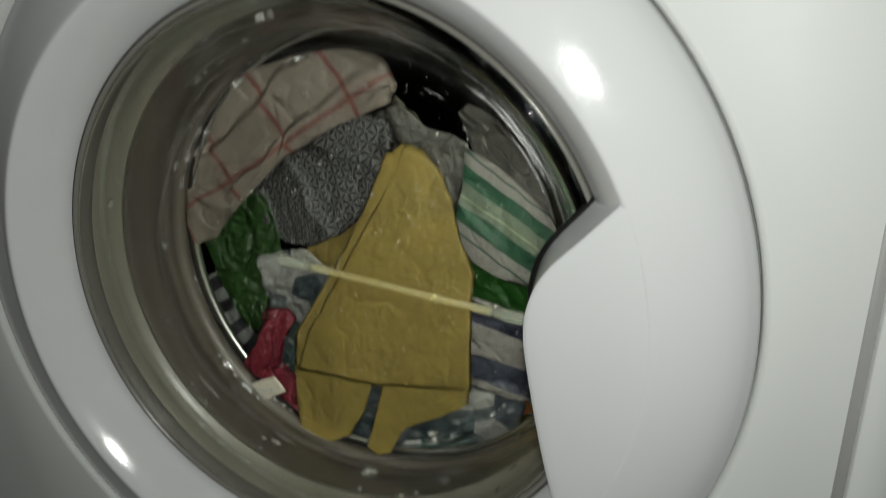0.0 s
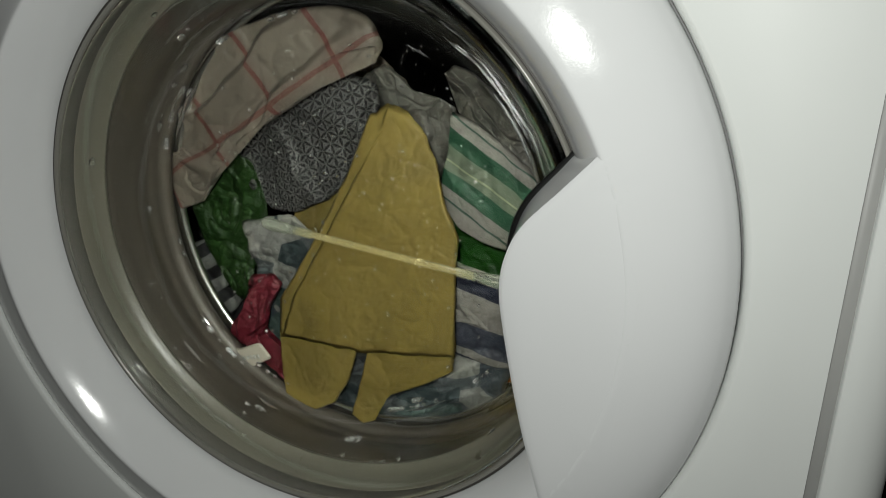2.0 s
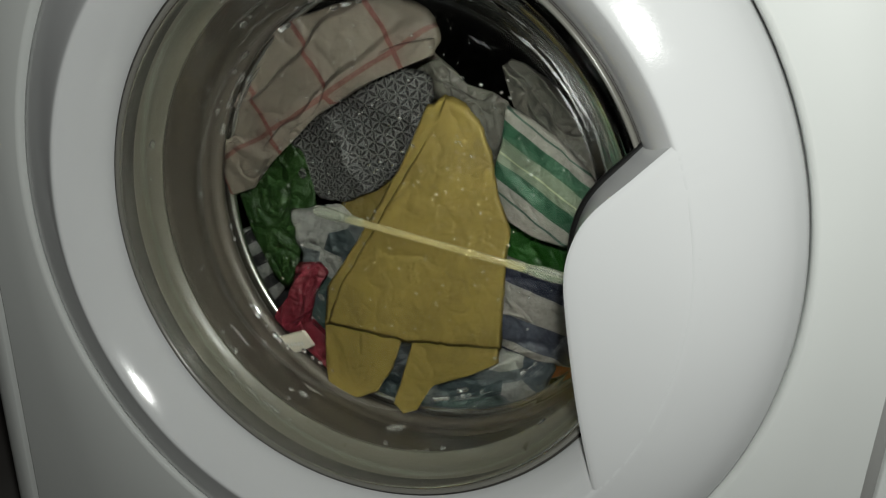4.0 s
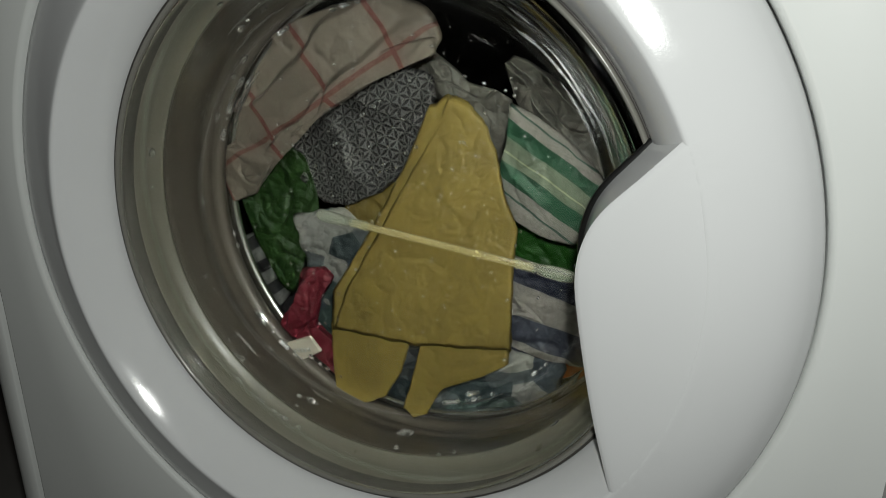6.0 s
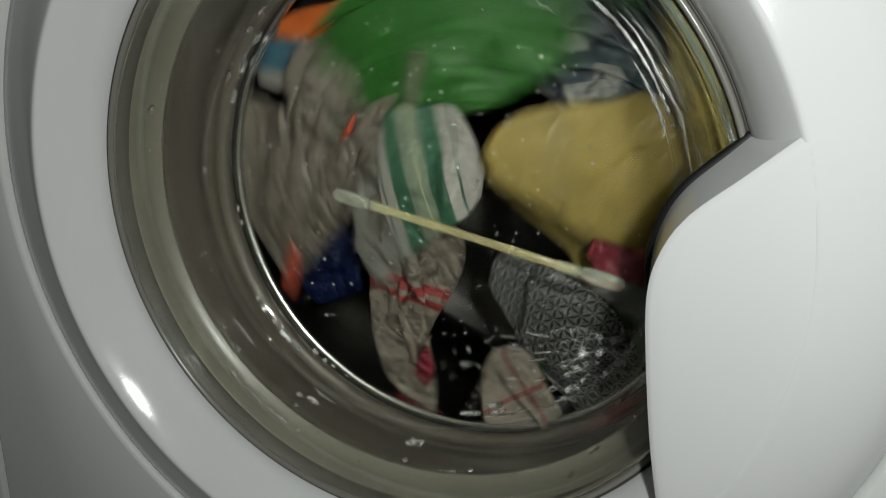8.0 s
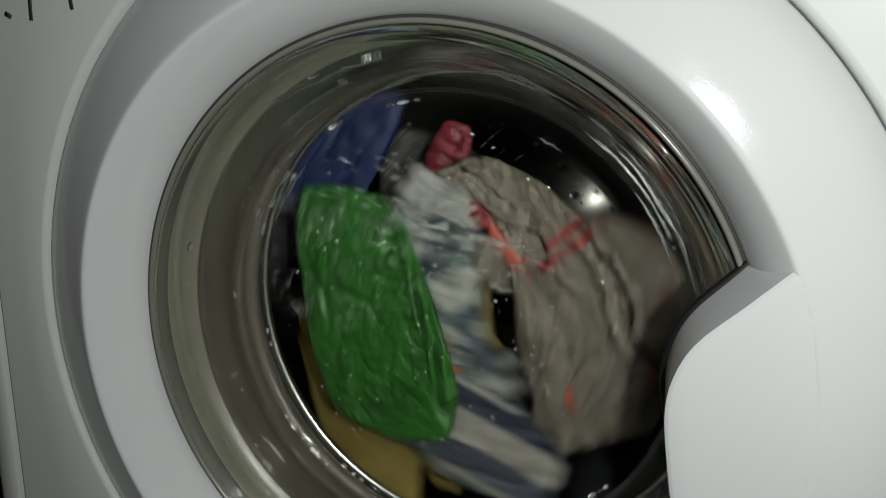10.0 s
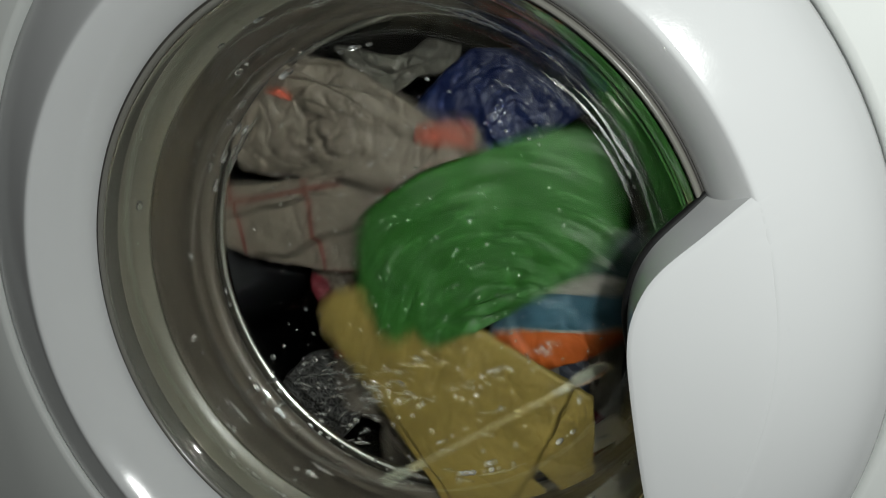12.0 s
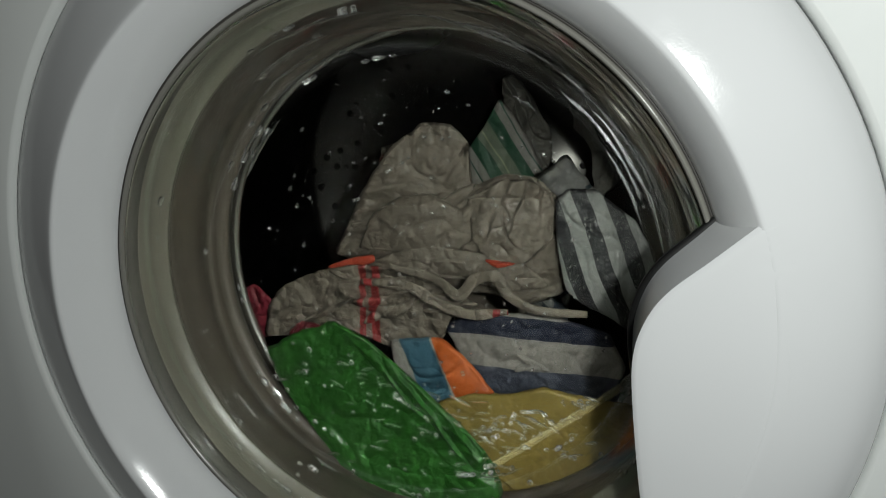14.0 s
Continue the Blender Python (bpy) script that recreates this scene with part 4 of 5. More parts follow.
    # glass: flange and bowl, with a real wall
    bowl = part("glass_bowl", lathe([(0.978, 0.02), (0.978, 0.0), (0.968, -0.008), (0.955, -0.006), (0.935, 0.02), (0.90, 0.09), (0.865, 0.2), (0.825, 0.29), (0.77, 0.345), (0.69, 0.362), (0.4, 0.372), (0.1, 0.375), (0.01, 0.3755), (0.004, 0.3755), (0.0005, 0.3755),
                                      (0.0005, 0.4005), (0.004, 0.4005), (0.01, 0.4005), (0.1, 0.40), (0.4, 0.397), (0.70, 0.387), (0.79, 0.365), (0.85, 0.30), (0.89, 0.205), (0.925, 0.10), (0.955, 0.04), (0.968, 0.022)], 200, closed=True), bowl_glass, door, "thick clear glass bowl")
    # pressed glass: slow ripples round the curved wall
    for v in bowl.data.vertices:
        r = math.hypot(v.co.x, v.co.z) / R
        w = min(1.0, max(0.0, (r - 0.66) / 0.1)) * min(1.0, max(0.0, (0.95 - r) / 0.05))
        a = math.atan2(v.co.z, v.co.x)
        v.co.y += 0.0006 * w * noise.noise(Vector((3.2 * math.cos(a), 3.2 * math.sin(a), v.co.y * 60)))
    bowl.visible_shadow = False
    part("trim_ring", lathe([(1.0055, 0.08), (1.0055, -0.001), (1.001, -0.004), (0.997, 0.004), (0.990, 0.006), (0.988, 0.08)], 200), rubber_dark, door, "thin dark seal round the glass")
    part("bead", lathe([(0.998, 0.01), (0.996, -0.006), (0.990, -0.011), (0.983, -0.009), (0.980, 0.0), (0.981, 0.02)], 200), bead_grey, door, "narrow pale bead inside the seal")
    # gasket with its folds
    part("gasket_lip", lathe([(1.30, 0.08), (1.03, 0.08), (1.0, 0.06), (0.985, 0.08), (0.980, 0.13), (0.970, 0.162), (0.948, 0.176), (0.943, 0.182), (0.946, 0.19), (0.968, 0.19)], 160), rubber_pale, machine, "paler front lip of the gasket")
    bm = lathe([(0.975, 0.17), (0.966, 0.172), (0.962, 0.25), (0.962, 0.33), (0.960, 0.385), (0.968, 0.40), (0.964, 0.42), (0.956, 0.45), (0.962, 0.465), (0.944, 0.482), (0.932, 0.50), (0.937, 0.53), (0.96, 0.545), (1.08, 0.55), (1.3, 0.5)], 160)
    for v in bm.verts:
        w = min(1.0, max(0.0, (v.co.y / R - 0.2) / 0.28))
        v.co.x += AXIS[0] * w
        v.co.z += AXIS[1] * w
    part("gasket", bm, rubber, machine, "dark brown-grey rubber door gasket with folds")


build_machine()


def build_drum():
    drum = part("drum", lathe([(0.96, 0.60), (0.955, 0.585), (0.96, 0.578), (0.99, 0.578), (1.25, 0.62), (1.40, 0.70), (1.42, 0.78), (1.42, 2.1), (1.38, 2.2), (0.6, 2.25), (0.5, 2.15), (0.0005, 2.12)], 128), drum_steel_shaded, machine, "perforated stainless steel drum")
    part("drum_lip", lathe([(0.945, 0.61), (0.932, 0.604), (0.925, 0.59), (0.930, 0.574), (0.945, 0.568), (0.985, 0.57)], 160), lip_steel, drum, "polished rolled edge of the drum")
    for k in range(3):
        bm = bmesh.new()
        rows = []
        for i in range(13):
            u = i / 12
            y = 0.72 + 1.3 * u
            fat = math.sin(math.pi * min(max(u, 0.03), 0.97)) ** 0.4
            row = []
            for j in range(11):
                a = math.pi * j / 10
                row.append(bm.verts.new(((math.cos(a) * 0.34 * fat) * R, y * R, (-1.43 + 0.50 * fat * math.sin(a)) * R)))
            rows.append(row)
        for p, q in zip(rows, rows[1:]):
            for j in range(10):
                bm.faces.new((p[j], q[j], q[j + 1], p[j + 1]))
        bmesh.ops.recalc_face_normals(bm, faces=bm.faces)
        ob = part("lifter", bm, lifter_plastic, drum, "dark rounded plastic lifter")
        ob.matrix_basis = pose(0, 0, 0, 0, 120 * k + 175, 0)
    return drum


drum = build_drum()
# outer tub, dark behind the drum
part("tub", lathe([(1.30, 0.52), (1.50, 0.56), (1.56, 0.70), (1.56, 2.3), (0.0005, 2.35)], 96), rubber_dark, machine, "dark outer tub")


# ---- laundry ----
def outline_line(points, per, passes=4):
    """The outline in short steps, its corners slightly rounded."""
    n = len(points)
    line = [Vector(points[i]).lerp(Vector(points[(i + 1) % n]), k / per) for i in range(n) for k in range(per)]
    m = len(line)
    for _ in range(passes):
        line = [(line[i - 1] + 2 * line[i] + line[(i + 1) % m]) / 4 for i in range(m)]
    return line


def cloth_mesh(outline, seed, fold=0.004, thick=0.0018, rings=44, per=12, crease=26.0, dome=0.0015, pinch=0.5, passes=2, pleats=45.0, lean=None, edge_roll=0.035):
    """A wet sheet: rings shrink from a wavy outline to its middle; the front lies in overlapping folds with sharp valleys, the back closes it."""
    rim = outline_line(outline, per, passes)
    mid = sum(rim, Vector((0, 0))) / len(rim)
    shift = Vector((seed * 3.7, seed * 1.3, seed * 2.1))
    turn = seed * 0.9 if lean is None else radians(lean)
    ca, sa = math.cos(turn), math.sin(turn)

    def relief(x, z):
        p = Vector((x, z, 0)) * crease + shift
        # folds that run along the lean: a slow rise, then a quick drop under the next one
        u = (z * ca - x * sa) * pleats + 1.1 * noise.noise(p * 0.55) + 0.25 * noise.noise(p * 1.7)
        f = u - math.floor(u)
        saw = (f / 0.86) ** 1.4 if f < 0.86 else (1 - f) / 0.14
        strength = min(1.0, max(0.0, 0.45 + 1.6 * noise.noise(p * 0.4 + Vector((4, 9, 2)))))
        n2 = noise.noise(p * 0.8 + Vector((9, 2, 5)))
        n3 = noise.noise(p * 1.5 + Vector((1, 8, 2)))
        pinched = math.exp(-(n2 / 0.035) ** 2) + 0.5 * math.exp(-(n3 / 0.05) ** 2)
        return fold * (1.0 * strength * saw + 0.7 * noise.noise(p * 0.35) + 0.25 * n3 - 0.5 * pinch * pinched)

    bm = bmesh.new()
    layers = []
    edge = []
    for i, p in enumerate(rim):
        wob = 1 + 0.02 * noise.noise(Vector((p.x * 90, p.y * 90, seed))) + 0.012 * noise.noise(Vector((p.x * 260, p.y * 260, seed)))
        edge.append(mid + (p - mid) * wob)
    steps = [(1 - (k / rings) ** 0.85) for k in range(rings)]
    back = [bm.verts.new((p.x * 0.98 + mid.x * 0.02, thick * 1.4, p.y * 0.98 + mid.y * 0.02)) for p in edge]
    layers.append(back)
    for k, s in enumerate(steps):
        row = []
        for p in edge:
            q = mid + (p - mid) * s
            roll = math.sqrt(max(0.0, 1 - (1 - min(1.0, (1 - s) / edge_roll)) ** 2))
            y = thick * (1 - roll) - roll * (relief(q.x, q.y) + dome * (1 - s * s))
            row.append(bm.verts.new((q.x, y, q.y)))
        layers.append(row)
    for a, b in zip(layers, layers[1:]):
        n = len(a)
        for i in range(n):
            bm.faces.new((a[i], b[i], b[(i + 1) % n], a[(i + 1) % n]))
    tip = bm.verts.new((mid.x, -(relief(mid.x, mid.y) + dome), mid.y))
    n = len(edge)
    for i in range(n):
        bm.faces.new((layers[-1][i], tip, layers[-1][(i + 1) % n]))
    bm.faces.new(back)
    bmesh.ops.recalc_face_normals(bm, faces=bm.faces)
    return bm


def add_folds(cloth, shape, mat, seed, count, lean, length=0.04, width=0.007):
    """Raised folds and tucks lying across a cloth, each its own narrow roll of the same fabric."""
    rng = random.Random(seed)
    poly = [Vector(p) for p in SHAPES[shape]]
    mid = sum(poly, Vector((0, 0))) / len(poly)
    for k in range(count):
        v = poly[rng.randrange(len(poly))]
        c = mid.lerp(v, rng.uniform(0.05, 0.5))
        a = radians(lean + rng.uniform(-28, 28))
        d, n = Vector((math.cos(a), math.sin(a))), Vector((-math.sin(a), math.cos(a)))
        half = min(length * rng.uniform(0.6, 1.1), (v - mid).length * 0.55) / 2
        w = width * rng.uniform(0.7, 1.5) / 2
        bow = rng.uniform(-0.22, 0.22) * half
        top = [c + d * half * u + n * (w * (1 - abs(u) ** 2.2) + bow * (1 - u * u)) for u in (-1, -0.66, -0.3, 0.05, 0.4, 0.72)]
        low = [c + d * half * u + n * (-w * (1 - abs(u) ** 2.2) + bow * (1 - u * u)) for u in (1, 0.7, 0.35, 0.0, -0.35, -0.7)]
        bm = cloth_mesh([(p.x, p.y) for p in top + low], seed + k, fold=0.0012, dome=0.0022, thick=0.002, rings=12, per=4, crease=60.0, passes=2)
        part("fold", bm, mat, cloth).matrix_basis = pose(0, -0.0035 - 0.0012 * (k % 3), 0)


def laundry(name, shape, mat, seed, label, category, **how):
    ob = part(name, cloth_mesh(SHAPES[shape], seed, **how), mat)
    return tagged(ob, label, category, "laundry in the drum")


CLOTHS = {}


def layer(name, shape, mat, owner, seed, y, label="", **how):
    """A further layer of a cloth, lying y metres in front of (-) or behind (+) it."""
    ob = part(name, cloth_mesh(SHAPES[shape], seed, **how), mat, CLOTHS[owner], label)
    ob.matrix_basis = pose(0, y, 0)
    return ob


def gathered_edge(name, line, mat, owner, y, width, seed):
    """A narrow rolled edge of a cloth that follows a wavy line."""
    path = smooth_line(line, 10)
    bm = bmesh.new()
    rows = []
    for i, p in enumerate(path):
        d = (path[min(i + 1, len(path) - 1)] - path[max(i - 1, 0)]).normalized()
        n = Vector((-d.y, d.x))
        u = i / (len(path) - 1)
        w = width * (0.35 + 0.65 * math.sin(math.pi * min(max(u, 0.02), 0.98)) ** 0.5) * (1 + 0.25 * noise.noise(Vector((u * 9, seed, 0))))
        row = []
        for k in range(9):
            a = math.pi * k / 8
            q = p + n * w * math.cos(a)
            dip = 0.0011 * noise.noise(Vector((q.x * 160, q.y * 160, seed)))
            row.append(bm.verts.new((q.x, -0.38 * w * math.sin(a) ** 0.8 + dip, q.y)))
        rows.append(row)
    for a, b in zip(rows, rows[1:]):
        for k in range(8):
            bm.faces.new((a[k], b[k], b[k + 1], a[k + 1]))
        bm.faces.new((a[0], a[8], b[8], b[0]))
    bm.faces.new(rows[0])
    bm.faces.new(rows[-1][::-1])
    bmesh.ops.recalc_face_normals(bm, faces=bm.faces)
    part(name, bm, mat, CLOTHS[owner]).matrix_basis = pose(0, y, 0)


CLOTHS["yellow"] = laundry("cleaning_cloth", "yellow", yellow_cotton, 1, "mustard yellow cotton cloth, wet and folded", "cloth", fold=0.0022, dome=0.0010, thick=0.0008, crease=16.0, pleats=18.0, lean=62, passes=0, edge_roll=0.015)
layer("under_layer", "yellow_under", yellow_cotton, "yellow", 24, 0.044, fold=0.0012, dome=0.001)
layer("overlap", "yellow_fold", yellow_cotton, "yellow", 23, -0.0022, fold=0.0018, dome=0.0003, thick=0.0008, crease=16.0, pleats=12.0, lean=60, passes=0, edge_roll=0.012)
layer("flap", "yellow_flap_a", yellow_cotton, "yellow", 2, 0.0004, fold=0.0011, dome=0.0006, pleats=26.0, lean=-40, passes=0, edge_roll=0.015)
layer("flap", "yellow_flap_b", yellow_cotton, "yellow", 3, 0.0004, fold=0.0013, dome=0.0006, pleats=34.0, lean=28, passes=0, edge_roll=0.015)
CLOTHS["check"] = laundry("checked_towel", "check", check_cotton, 4, "off-white tea towel with thin red check lines", "towel", fold=0.0075, dome=0.0040, crease=18.0, pleats=26.0, lean=34, pinch=0.25)
layer("rolled_edge", "check_roll", check_cotton, "check", 27, -0.005, fold=0.0045, dome=0.0020, crease=24.0, pleats=60.0, lean=36)
layer("gathered_corner", "check_gather", check_cotton, "check", 28, -0.006, fold=0.006, dome=0.0020, crease=40.0, pleats=110.0, lean=-38)
CLOTHS["lattice"] = laundry("patterned_cloth", "lattice", lattice_cotton, 5, "black cloth with a white star lattice print", "cloth", fold=0.007, dome=0.0030, crease=18.0, pleats=24.0, lean=-35)
CLOTHS["stripe"] = laundry("striped_towel", "stripe", stripe_cotton, 6, "white kitchen towel with green stripes", "towel", fold=0.0035, dome=0.0025, crease=16.0, pleats=22.0)
layer("folded_end", "stripe_fold", pale_cotton, "stripe", 7, 0.006, fold=0.009, dome=0.0020, pleats=48.0, lean=-50)
CLOTHS["pale"] = laundry("ruffled_cloth", "pale", pale_cotton, 8, "pale grey ruffled cotton cloth", "cloth", fold=0.009, dome=0.0020, crease=36.0, pleats=75.0, lean=-70)
CLOTHS["red"] = laundry("red_cloth", "red", red_cotton, 9, "crumpled red cotton cloth with a white care label", "cloth", fold=0.009, dome=0.0030, pleats=50.0, lean=70)
care = layer("care_label", "label", label_white, "red", 21, -0.012, "small white care label with faint print", fold=0.0005, dome=0.0003, thick=0.0008, rings=10, per=8, passes=1)
mid = sum((Vector(p) for p in SHAPES["label"]), Vector((0, 0))) / 4
for k in range(5):
    part("print_bar", box(bmesh.new(), -0.0009, 0.0009, -0.0002, 0.0, -0.0016, 0.0016), groove_grey, care).matrix_basis = pose(mid.x - 0.003 + 0.0031 * k, -0.0022, mid.y - 0.001 + 0.001 * k, 0, -17, 0)
CLOTHS["green"] = laundry("green_cloth", "green", green_cotton, 10, "large green cotton cloth, shiny with water", "cloth", fold=0.005, dome=0.0020, crease=20.0, pleats=22.0, lean=-48)
layer("folded_hem", "green_hem", green_cotton, "green", 29, -0.004, fold=0.0035, dome=0.0012, crease=40.0, pleats=120.0, lean=-45)
CLOTHS["bw"] = laundry("knitted_cloth", "bw", bw_cotton, 11, "black and white striped knitted cloth", "cloth", fold=0.0045, dome=0.0050, pleats=20.0)
CLOTHS["beige"] = laundry("beige_towel", "beige", beige_cotton, 12, "crumpled beige cotton towel", "towel", fold=0.011, dome=0.0050, crease=24.0, pleats=60.0, lean=12)
layer("lobe", "lobe", beige_cotton, "beige", 41, -0.008, fold=0.006, dome=0.0060, crease=24.0, pleats=30.0, lean=20)
layer("ruffle", "ruffle", beige_cotton, "beige", 42, -0.008, fold=0.009, dome=0.0030, crease=34.0, pleats=85.0, lean=80)
layer("lower_roll", "lower_roll", beige_cotton, "beige", 43, -0.011, fold=0.007, dome=0.0030, crease=30.0, pleats=95.0, lean=-8)
for shape, k in (("hem_a", 33), ("hem_b", 34)):
    layer("orange_hem", shape, coral_cotton, "beige", k, -0.015, "orange hem", fold=0.002, dome=0.0015, rings=14, per=6)
CLOTHS["redstripe"] = laundry("tea_towel", "redstripe", redstripe_cotton, 13, "beige tea towel with red woven stripes", "towel", fold=0.01, dome=0.0030, crease=22.0, pleats=62.0, lean=14)
for shape, k, y in (("red_corner", 25, 0.004), ("scrap_b", 26, -0.006)):
    layer("red_hem", shape, red_cotton, "redstripe", k, y, "bright red hem", fold=0.003, dome=0.0010, rings=16, per=6, pleats=120.0)
WAVES = ([(0.0165, 0.037), (0.0478, 0.0334), (0.0643, 0.0245), (0.0747, 0.0369), (0.0876, 0.0411), (0.0964, 0.0306), (0.115, 0.0232), (0.1462, 0.0256)],
         [(-0.004, 0.0222), (0.0282, 0.0242), (0.0501, 0.016), (0.0714, 0.0118), (0.097, 0.0178)])
for k, line in enumerate(WAVES):
    gathered_edge("gathered_edge", line, redstripe_cotton if k else beige_cotton, "redstripe", -0.014 + 0.003 * k, 0.0040, 51 + k)
CLOTHS["navy"] = laundry("navy_striped_cloth", "navy", navy_cotton, 14, "white cotton cloth with broad navy stripes", "cloth", fold=0.005, dome=0.0025, crease=18.0, pleats=22.0, lean=6)
CLOTHS["orange"] = laundry("banded_cloth", "orange", orange_cotton, 15, "cotton cloth in orange, teal blue and white bands", "cloth", fold=0.005, dome=0.0020, pleats=30.0)
CLOTHS["lime"] = laundry("leaf_green_cloth", "lime", lime_cotton, 17, "twisted leaf green cotton cloth", "cloth", fold=0.01, dome=0.0030, pleats=48.0, lean=-62)
CLOTHS["patch"] = laundry("patchwork_cloth", "patch", patch_cotton, 18, "crumpled grey, slate and white patchwork cloth", "cloth", fold=0.008, dome=0.0030, crease=26.0, pleats=52.0, lean=25)
CLOTHS["blue"] = laundry("blue_cloth", "blue", blue_cotton, 16, "royal blue cotton cloth", "cloth", fold=0.0040, dome=0.0040)
for key, mat, seed, count, lean, length, width in (
        ("beige", beige_cotton, 40, 5, 62, 0.05, 0.007), ("redstripe", redstripe_cotton, 60, 5, 12, 0.05, 0.006),
        ("patch", patch_cotton, 110, 6, 20, 0.035, 0.008), ("navy", navy_cotton, 140, 2, 8, 0.04, 0.005)):
    add_folds(CLOTHS[key], key, mat, seed, count, lean, length, width)


def tube_mesh(sections, seg=14, flat=0.6):
    """A tube along x: (x, radius) from end to end, slightly flattened."""
    bm = bmesh.new()
    rows = []
    for x, r in sections:
        rows.append([bm.verts.new((x, flat * r * math.cos(2 * math.pi * k / seg), r * math.sin(2 * math.pi * k / seg))) for k in range(seg)])
    for p, q in zip(rows, rows[1:]):
        for k in range(seg):
            bm.faces.new((p[k], q[k], q[(k + 1) % seg], p[(k + 1) % seg]))
    bm.faces.new(rows[0])
    bm.faces.new(rows[-1][::-1])
    bmesh.ops.recalc_face_normals(bm, faces=bm.faces)
    return bm


def build_strap():
    strap = part("plastic_strap", tube_mesh([(-0.062, 0.0005), (-0.061, 0.0022), (-0.03, 0.0026), (0.0, 0.0023), (0.03, 0.0026), (0.061, 0.0022), (0.062, 0.0005)]), clear_plastic)
    strap.visible_shadow = False
    for sx in (-1, 1):
        # a ribbed collar, then a wider clear sleeve
        ribs = [(0.050, 0.0008)]
        for k in range(4):
            x = 0.0505 + 0.0034 * k
            ribs += [(x, 0.0030), (x + 0.0018, 0.0034), (x + 0.0024, 0.0026)]
        collar = part("ribbed_collar", tube_mesh(ribs + [(0.065, 0.0008)]), sleeve_plastic, strap, "ribbed clear collar")
        end = part("end_sleeve", tube_mesh([(0.064, 0.0008), (0.0645, 0.0034), (0.072, 0.0042), (0.080, 0.0044), (0.086, 0.0036), (0.088, 0.0010)]), sleeve_plastic, strap, "thicker clear sleeve")
        for ob in (collar, end):
            ob.matrix_basis = pose(0, 0, 0, 0, 0, 0 if sx > 0 else 180)
            ob.visible_shadow = False
    return tagged(strap, "clear plastic strap with thicker sleeved ends", "strap", "laundry in the drum")


CLOTHS["strap"] = build_strap()


def beads(name, matrices, mat, parent=None, label=""):
    """Many small rounded drops as one mesh."""
    ball = bmesh.new()
    bmesh.ops.create_icosphere(ball, subdivisions=2, radius=1.0)
    ball.verts.ensure_lookup_table()
    base = [v.co.copy() for v in ball.verts]
    tris = [[v.index for v in f.verts] for f in ball.faces]
    ball.free()
    verts, faces = [], []
    for m in matrices:
        n = len(verts)
        verts += [m @ c for c in base]
        faces += [[n + k for k in t] for t in tris]
    me = bpy.data.meshes.new(name)
    me.from_pydata(verts, [], faces)
    me.materials.append(mat)
    me.polygons.foreach_set("use_smooth", [True] * len(me.polygons))
    ob = new(name, me)
    ob.visible_shadow = False
    if parent:
        ob.parent = parent
    return tagged(ob, label, kind="stuff")


def spray(shape, seed, count):
    """Bubbles and short ripples of water scattered over an outline."""
    rng = random.Random(seed)
    poly = [Vector(p) for p in SHAPES[shape]]
    mid = sum(poly, Vector((0, 0))) / len(poly)
    out = []
    for k in range(count):
        i = rng.randrange(len(poly))
        edge = poly[i].lerp(poly[(i + 1) % len(poly)], rng.random())
        p = mid.lerp(edge, rng.random() ** 0.6)
        if rng.random() < 0.5:
            size = (rng.uniform(0.002, 0.007), 0.0006, rng.uniform(0.0006, 0.0014))
        else:
            r = rng.uniform(0.0008, 0.0022)
            size = (r, r * 0.5, r)
        out.append(Matrix.LocRotScale((p.x, rng.uniform(-0.0008, 0.0008), p.y), Euler((0, rng.uniform(-0.5, 0.5), 0)), size))
    return out


water_clear, _, _n = material("clear_water", (0.98, 0.99, 0.98), 0.24)
_n.inputs["Transmission Weight"].default_value = 1.0
_n.inputs["IOR"].default_value = 1.45
for key, k, count in (("water_a", 31, 120), ("water_b", 32, 90)):
    CLOTHS[key] = tagged(beads("water_spray", spray(key, k, count), water_clear, None, "bubbles and ripples of clear wash water"), category="water", group="wash water")


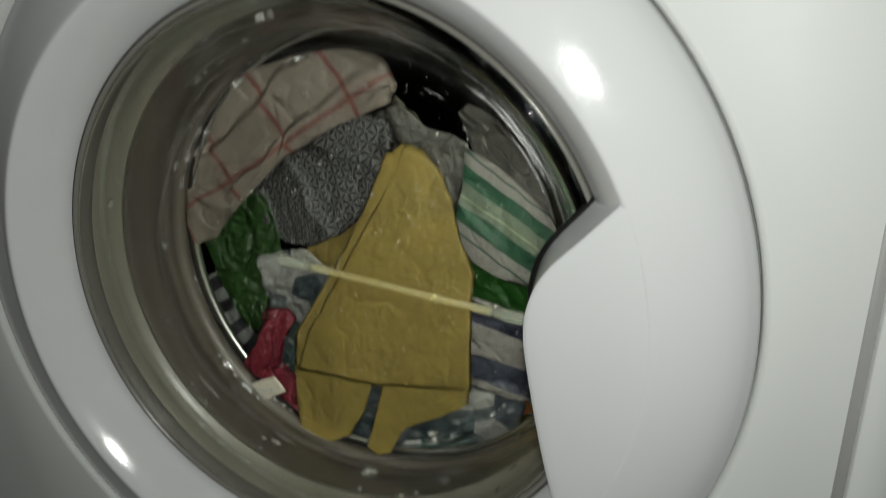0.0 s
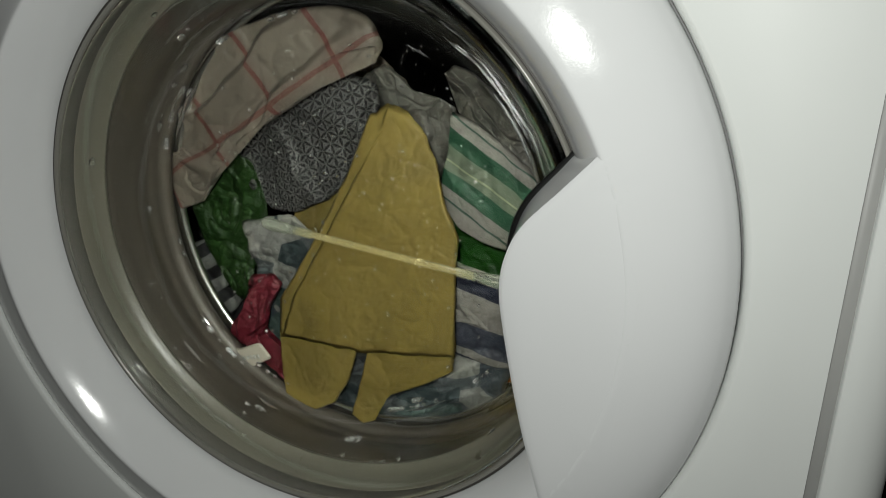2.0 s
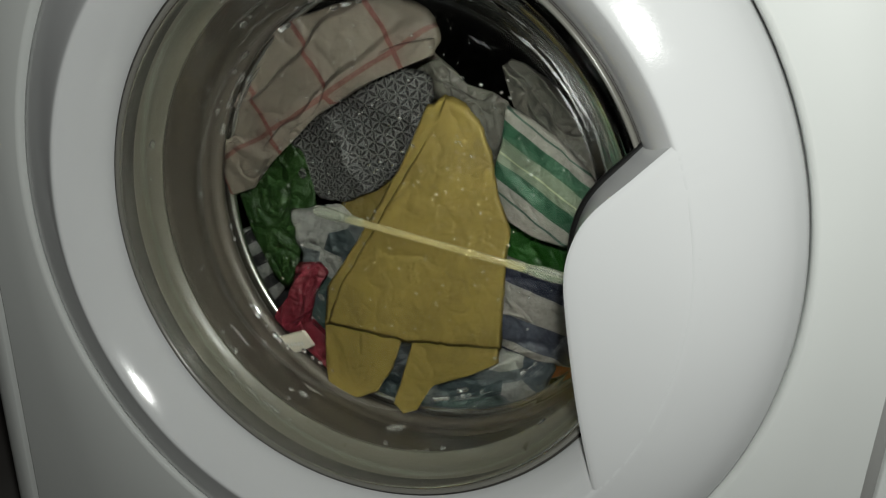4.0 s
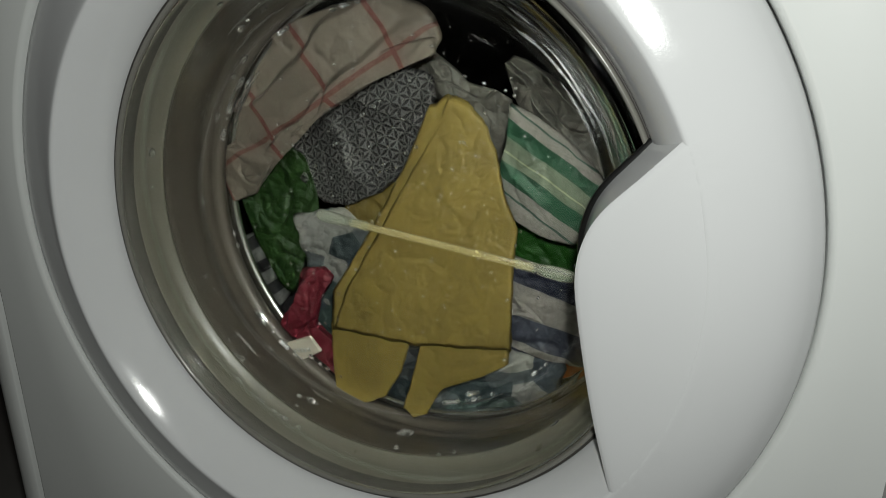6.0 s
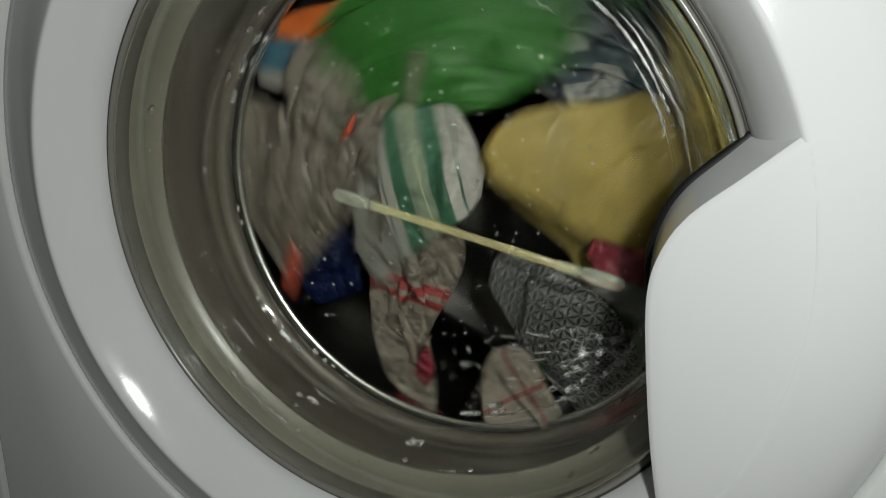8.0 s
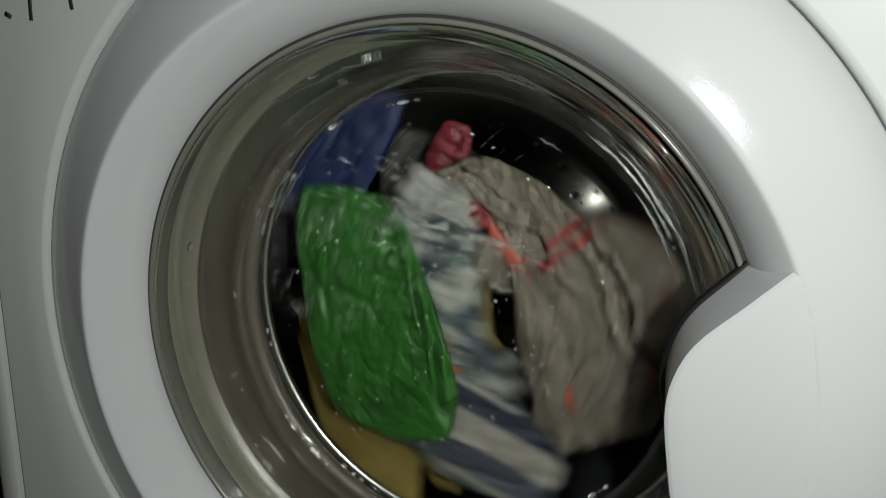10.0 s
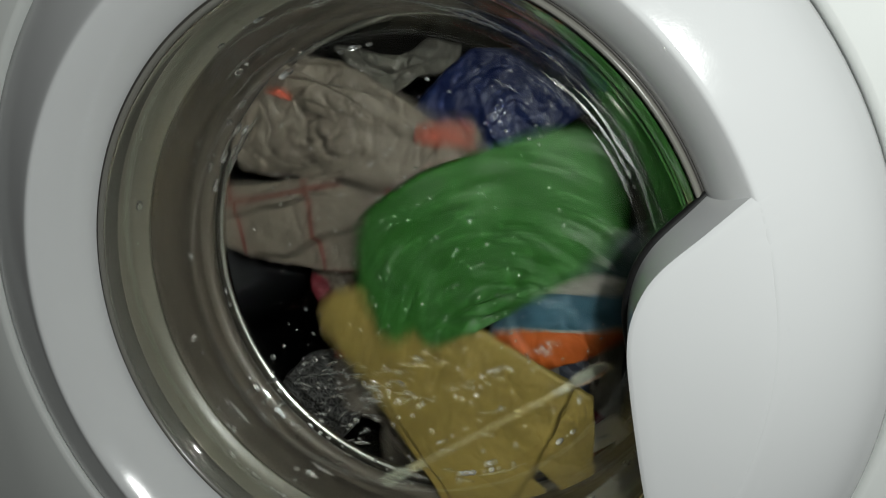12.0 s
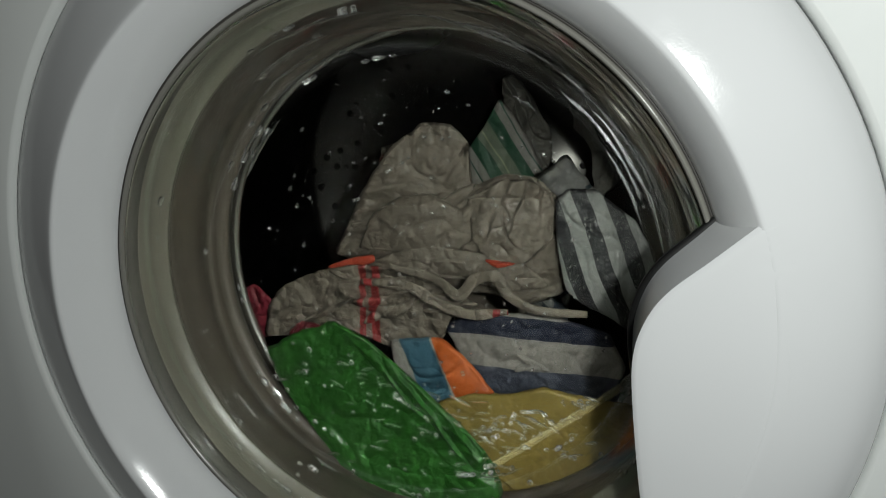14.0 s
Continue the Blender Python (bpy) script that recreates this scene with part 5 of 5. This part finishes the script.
# water drops on the glass, the gasket and the door's slope
def build_drops():
    rng = random.Random(5)
    wall = [(0.765, 0.345, 38), (0.785, 0.332, 45), (0.81, 0.306, 50), (0.84, 0.258, 62), (0.872, 0.178, 70), (0.905, 0.08, 66)]   # radius, depth, slope
    seal = [(0.962, 0.22), (0.962, 0.30), (0.960, 0.37), (0.966, 0.395)]
    glass, rubber_drops = [], []

    def drop(r, y, a, slope, s, tall, deep):
        return Matrix.Translation((r * R * math.cos(a), y * R, r * R * math.sin(a))) @ pose(0, 0, 0, 0, -math.degrees(a), 0) @ pose(0, 0, 0, 0, 0, -slope) @ Matrix.Diagonal((s, s * deep, s * tall, 1))

    for _ in range(190):            # fine drops over the flat of the bowl
        glass.append(drop(rng.uniform(0.04, 0.62) ** 0.75, 0.402, rng.uniform(0, 2 * math.pi), 0, rng.uniform(0.0004, 0.0011), rng.uniform(1, 1.7), 0.75))
    for _ in range(34):             # clusters of larger ones round its curve
        a0, k = rng.uniform(0, 2 * math.pi), rng.randrange(len(wall))
        for _ in range(rng.randint(2, 6)):
            r, y, slope = wall[k]
            glass.append(drop(r, y, a0 + rng.gauss(0, 0.06), slope + rng.uniform(-8, 8), rng.uniform(0.0008, 0.0020), rng.uniform(1, 2.4), 0.42))
    for _ in range(26):             # and on the rubber
        a0, k = rng.uniform(0, 2 * math.pi), rng.randrange(len(seal))
        for _ in range(rng.randint(1, 4)):
            r, y = seal[k]
            w = min(1.0, max(0.0, (y - 0.2) / 0.28))
            rubber_drops.append(pose(AXIS[0] * w, 0, AXIS[1] * w) @ drop(r - 0.005, y + rng.uniform(-0.02, 0.02), a0 + rng.gauss(0, 0.05), 60, rng.uniform(0.0010, 0.0024), rng.uniform(1, 1.8), 0.7))
    beads("condensation", glass, water_clear, machine, "fine water drops on the inside of the glass")
    # thin clear streaks added along the bowl's curve to imitate the torch's reflections
    for r, y, a0, a1, w, slope in ((0.752, 0.345, 138, 158, 0.0019, 42), (0.785, 0.322, 142, 155, 0.0012, 44), (0.83, 0.262, 116, 136, 0.0012, 40), (0.86, 0.195, 110, 132, 0.0014, 34), (0.89, 0.095, 98, 124, 0.0012, 26),
                                   (0.785, 0.320, 22, 41, 0.0011, -12), (0.84, 0.236, 14, 50, 0.0012, -14), (0.815, 0.280, 30, 58, 0.0010, -10), (0.79, 0.315, 290, 304, 0.0010, 30), (0.855, 0.20, 219, 227, 0.0012, 48), (0.84, 0.235, 245, 252, 0.0012, 44),
                                   (0.71, 0.352, 60, 67, 0.0010, 4), (0.88, 0.115, 60, 92, 0.0011, 5), (0.868, 0.155, 66, 80, 0.0010, 5)):
        bm = bmesh.new()
        rings = []
        cs, sn = math.cos(radians(slope)), math.sin(radians(slope))
        for k in range(41):
            u = k / 40
            a = radians(a0 + (a1 - a0) * u)
            rr = r * R + 0.0012 * noise.noise(Vector((u * 4, a0, 0)))
            ww = w * math.sin(math.pi * min(max(u, 0.02), 0.98)) ** 0.6 * (0.75 + 0.6 * noise.noise(Vector((u * 12, a0, 3))))
            ring = []
            for b in (2 * math.pi * j / 10 for j in range(10)):
                along, out = ww * math.cos(b), 0.4 * ww * math.sin(b)
                q = rr + along * cs - out * sn
                ring.append(bm.verts.new((q * math.cos(a), y * R - 0.0006 - along * sn - out * cs, q * math.sin(a))))
            rings.append(ring)
        for p, q in zip(rings, rings[1:]):
            for j in range(10):
                bm.faces.new((p[j], q[j], q[(j + 1) % 10], p[(j + 1) % 10]))
        bm.faces.new(rings[0])
        bm.faces.new(rings[-1][::-1])
        bmesh.ops.recalc_face_normals(bm, faces=bm.faces)
        part("glint_streak", bm, water_clear, machine, "thin clear streak added to the glass for torch glints").visible_shadow = False
    beads("condensation", rubber_drops, water_clear, machine, "water drops on the rubber gasket")


build_drops()

# ---- what moves ----
def motions():
    for key, rows in MOVES.items():
        walk(CLOTHS[key], [(t, pose(x, y, z, 0, -turn, 0) @ pose(0, 0, 0, sum(tilt), 0, 0)) for t, x, y, z, turn, *tilt in rows])
    # the drum rests, tumbles one way, and rests again
    rows, turn, t = [(0.0, 0.0), (6.8, 0.0)], 0.0, 6.8
    while t < 12.3:
        t = round(t + 0.2, 2)
        rate = min(1.0, (t - 6.8) / 0.6, max(0.0, (12.5 - t) / 0.5))
        turn += 62 * rate
        rows.append((t, turn))
    rest = (round((turn - 25) / 120) * 120 + 25) / turn
    rows = [(t, a * rest) for t, a in rows] + [(14.0, turn * rest)]
    walk(drum, [(t, pose(AXIS[0], 0, AXIS[1], 0, -a, 0)) for t, a in rows])


motions()
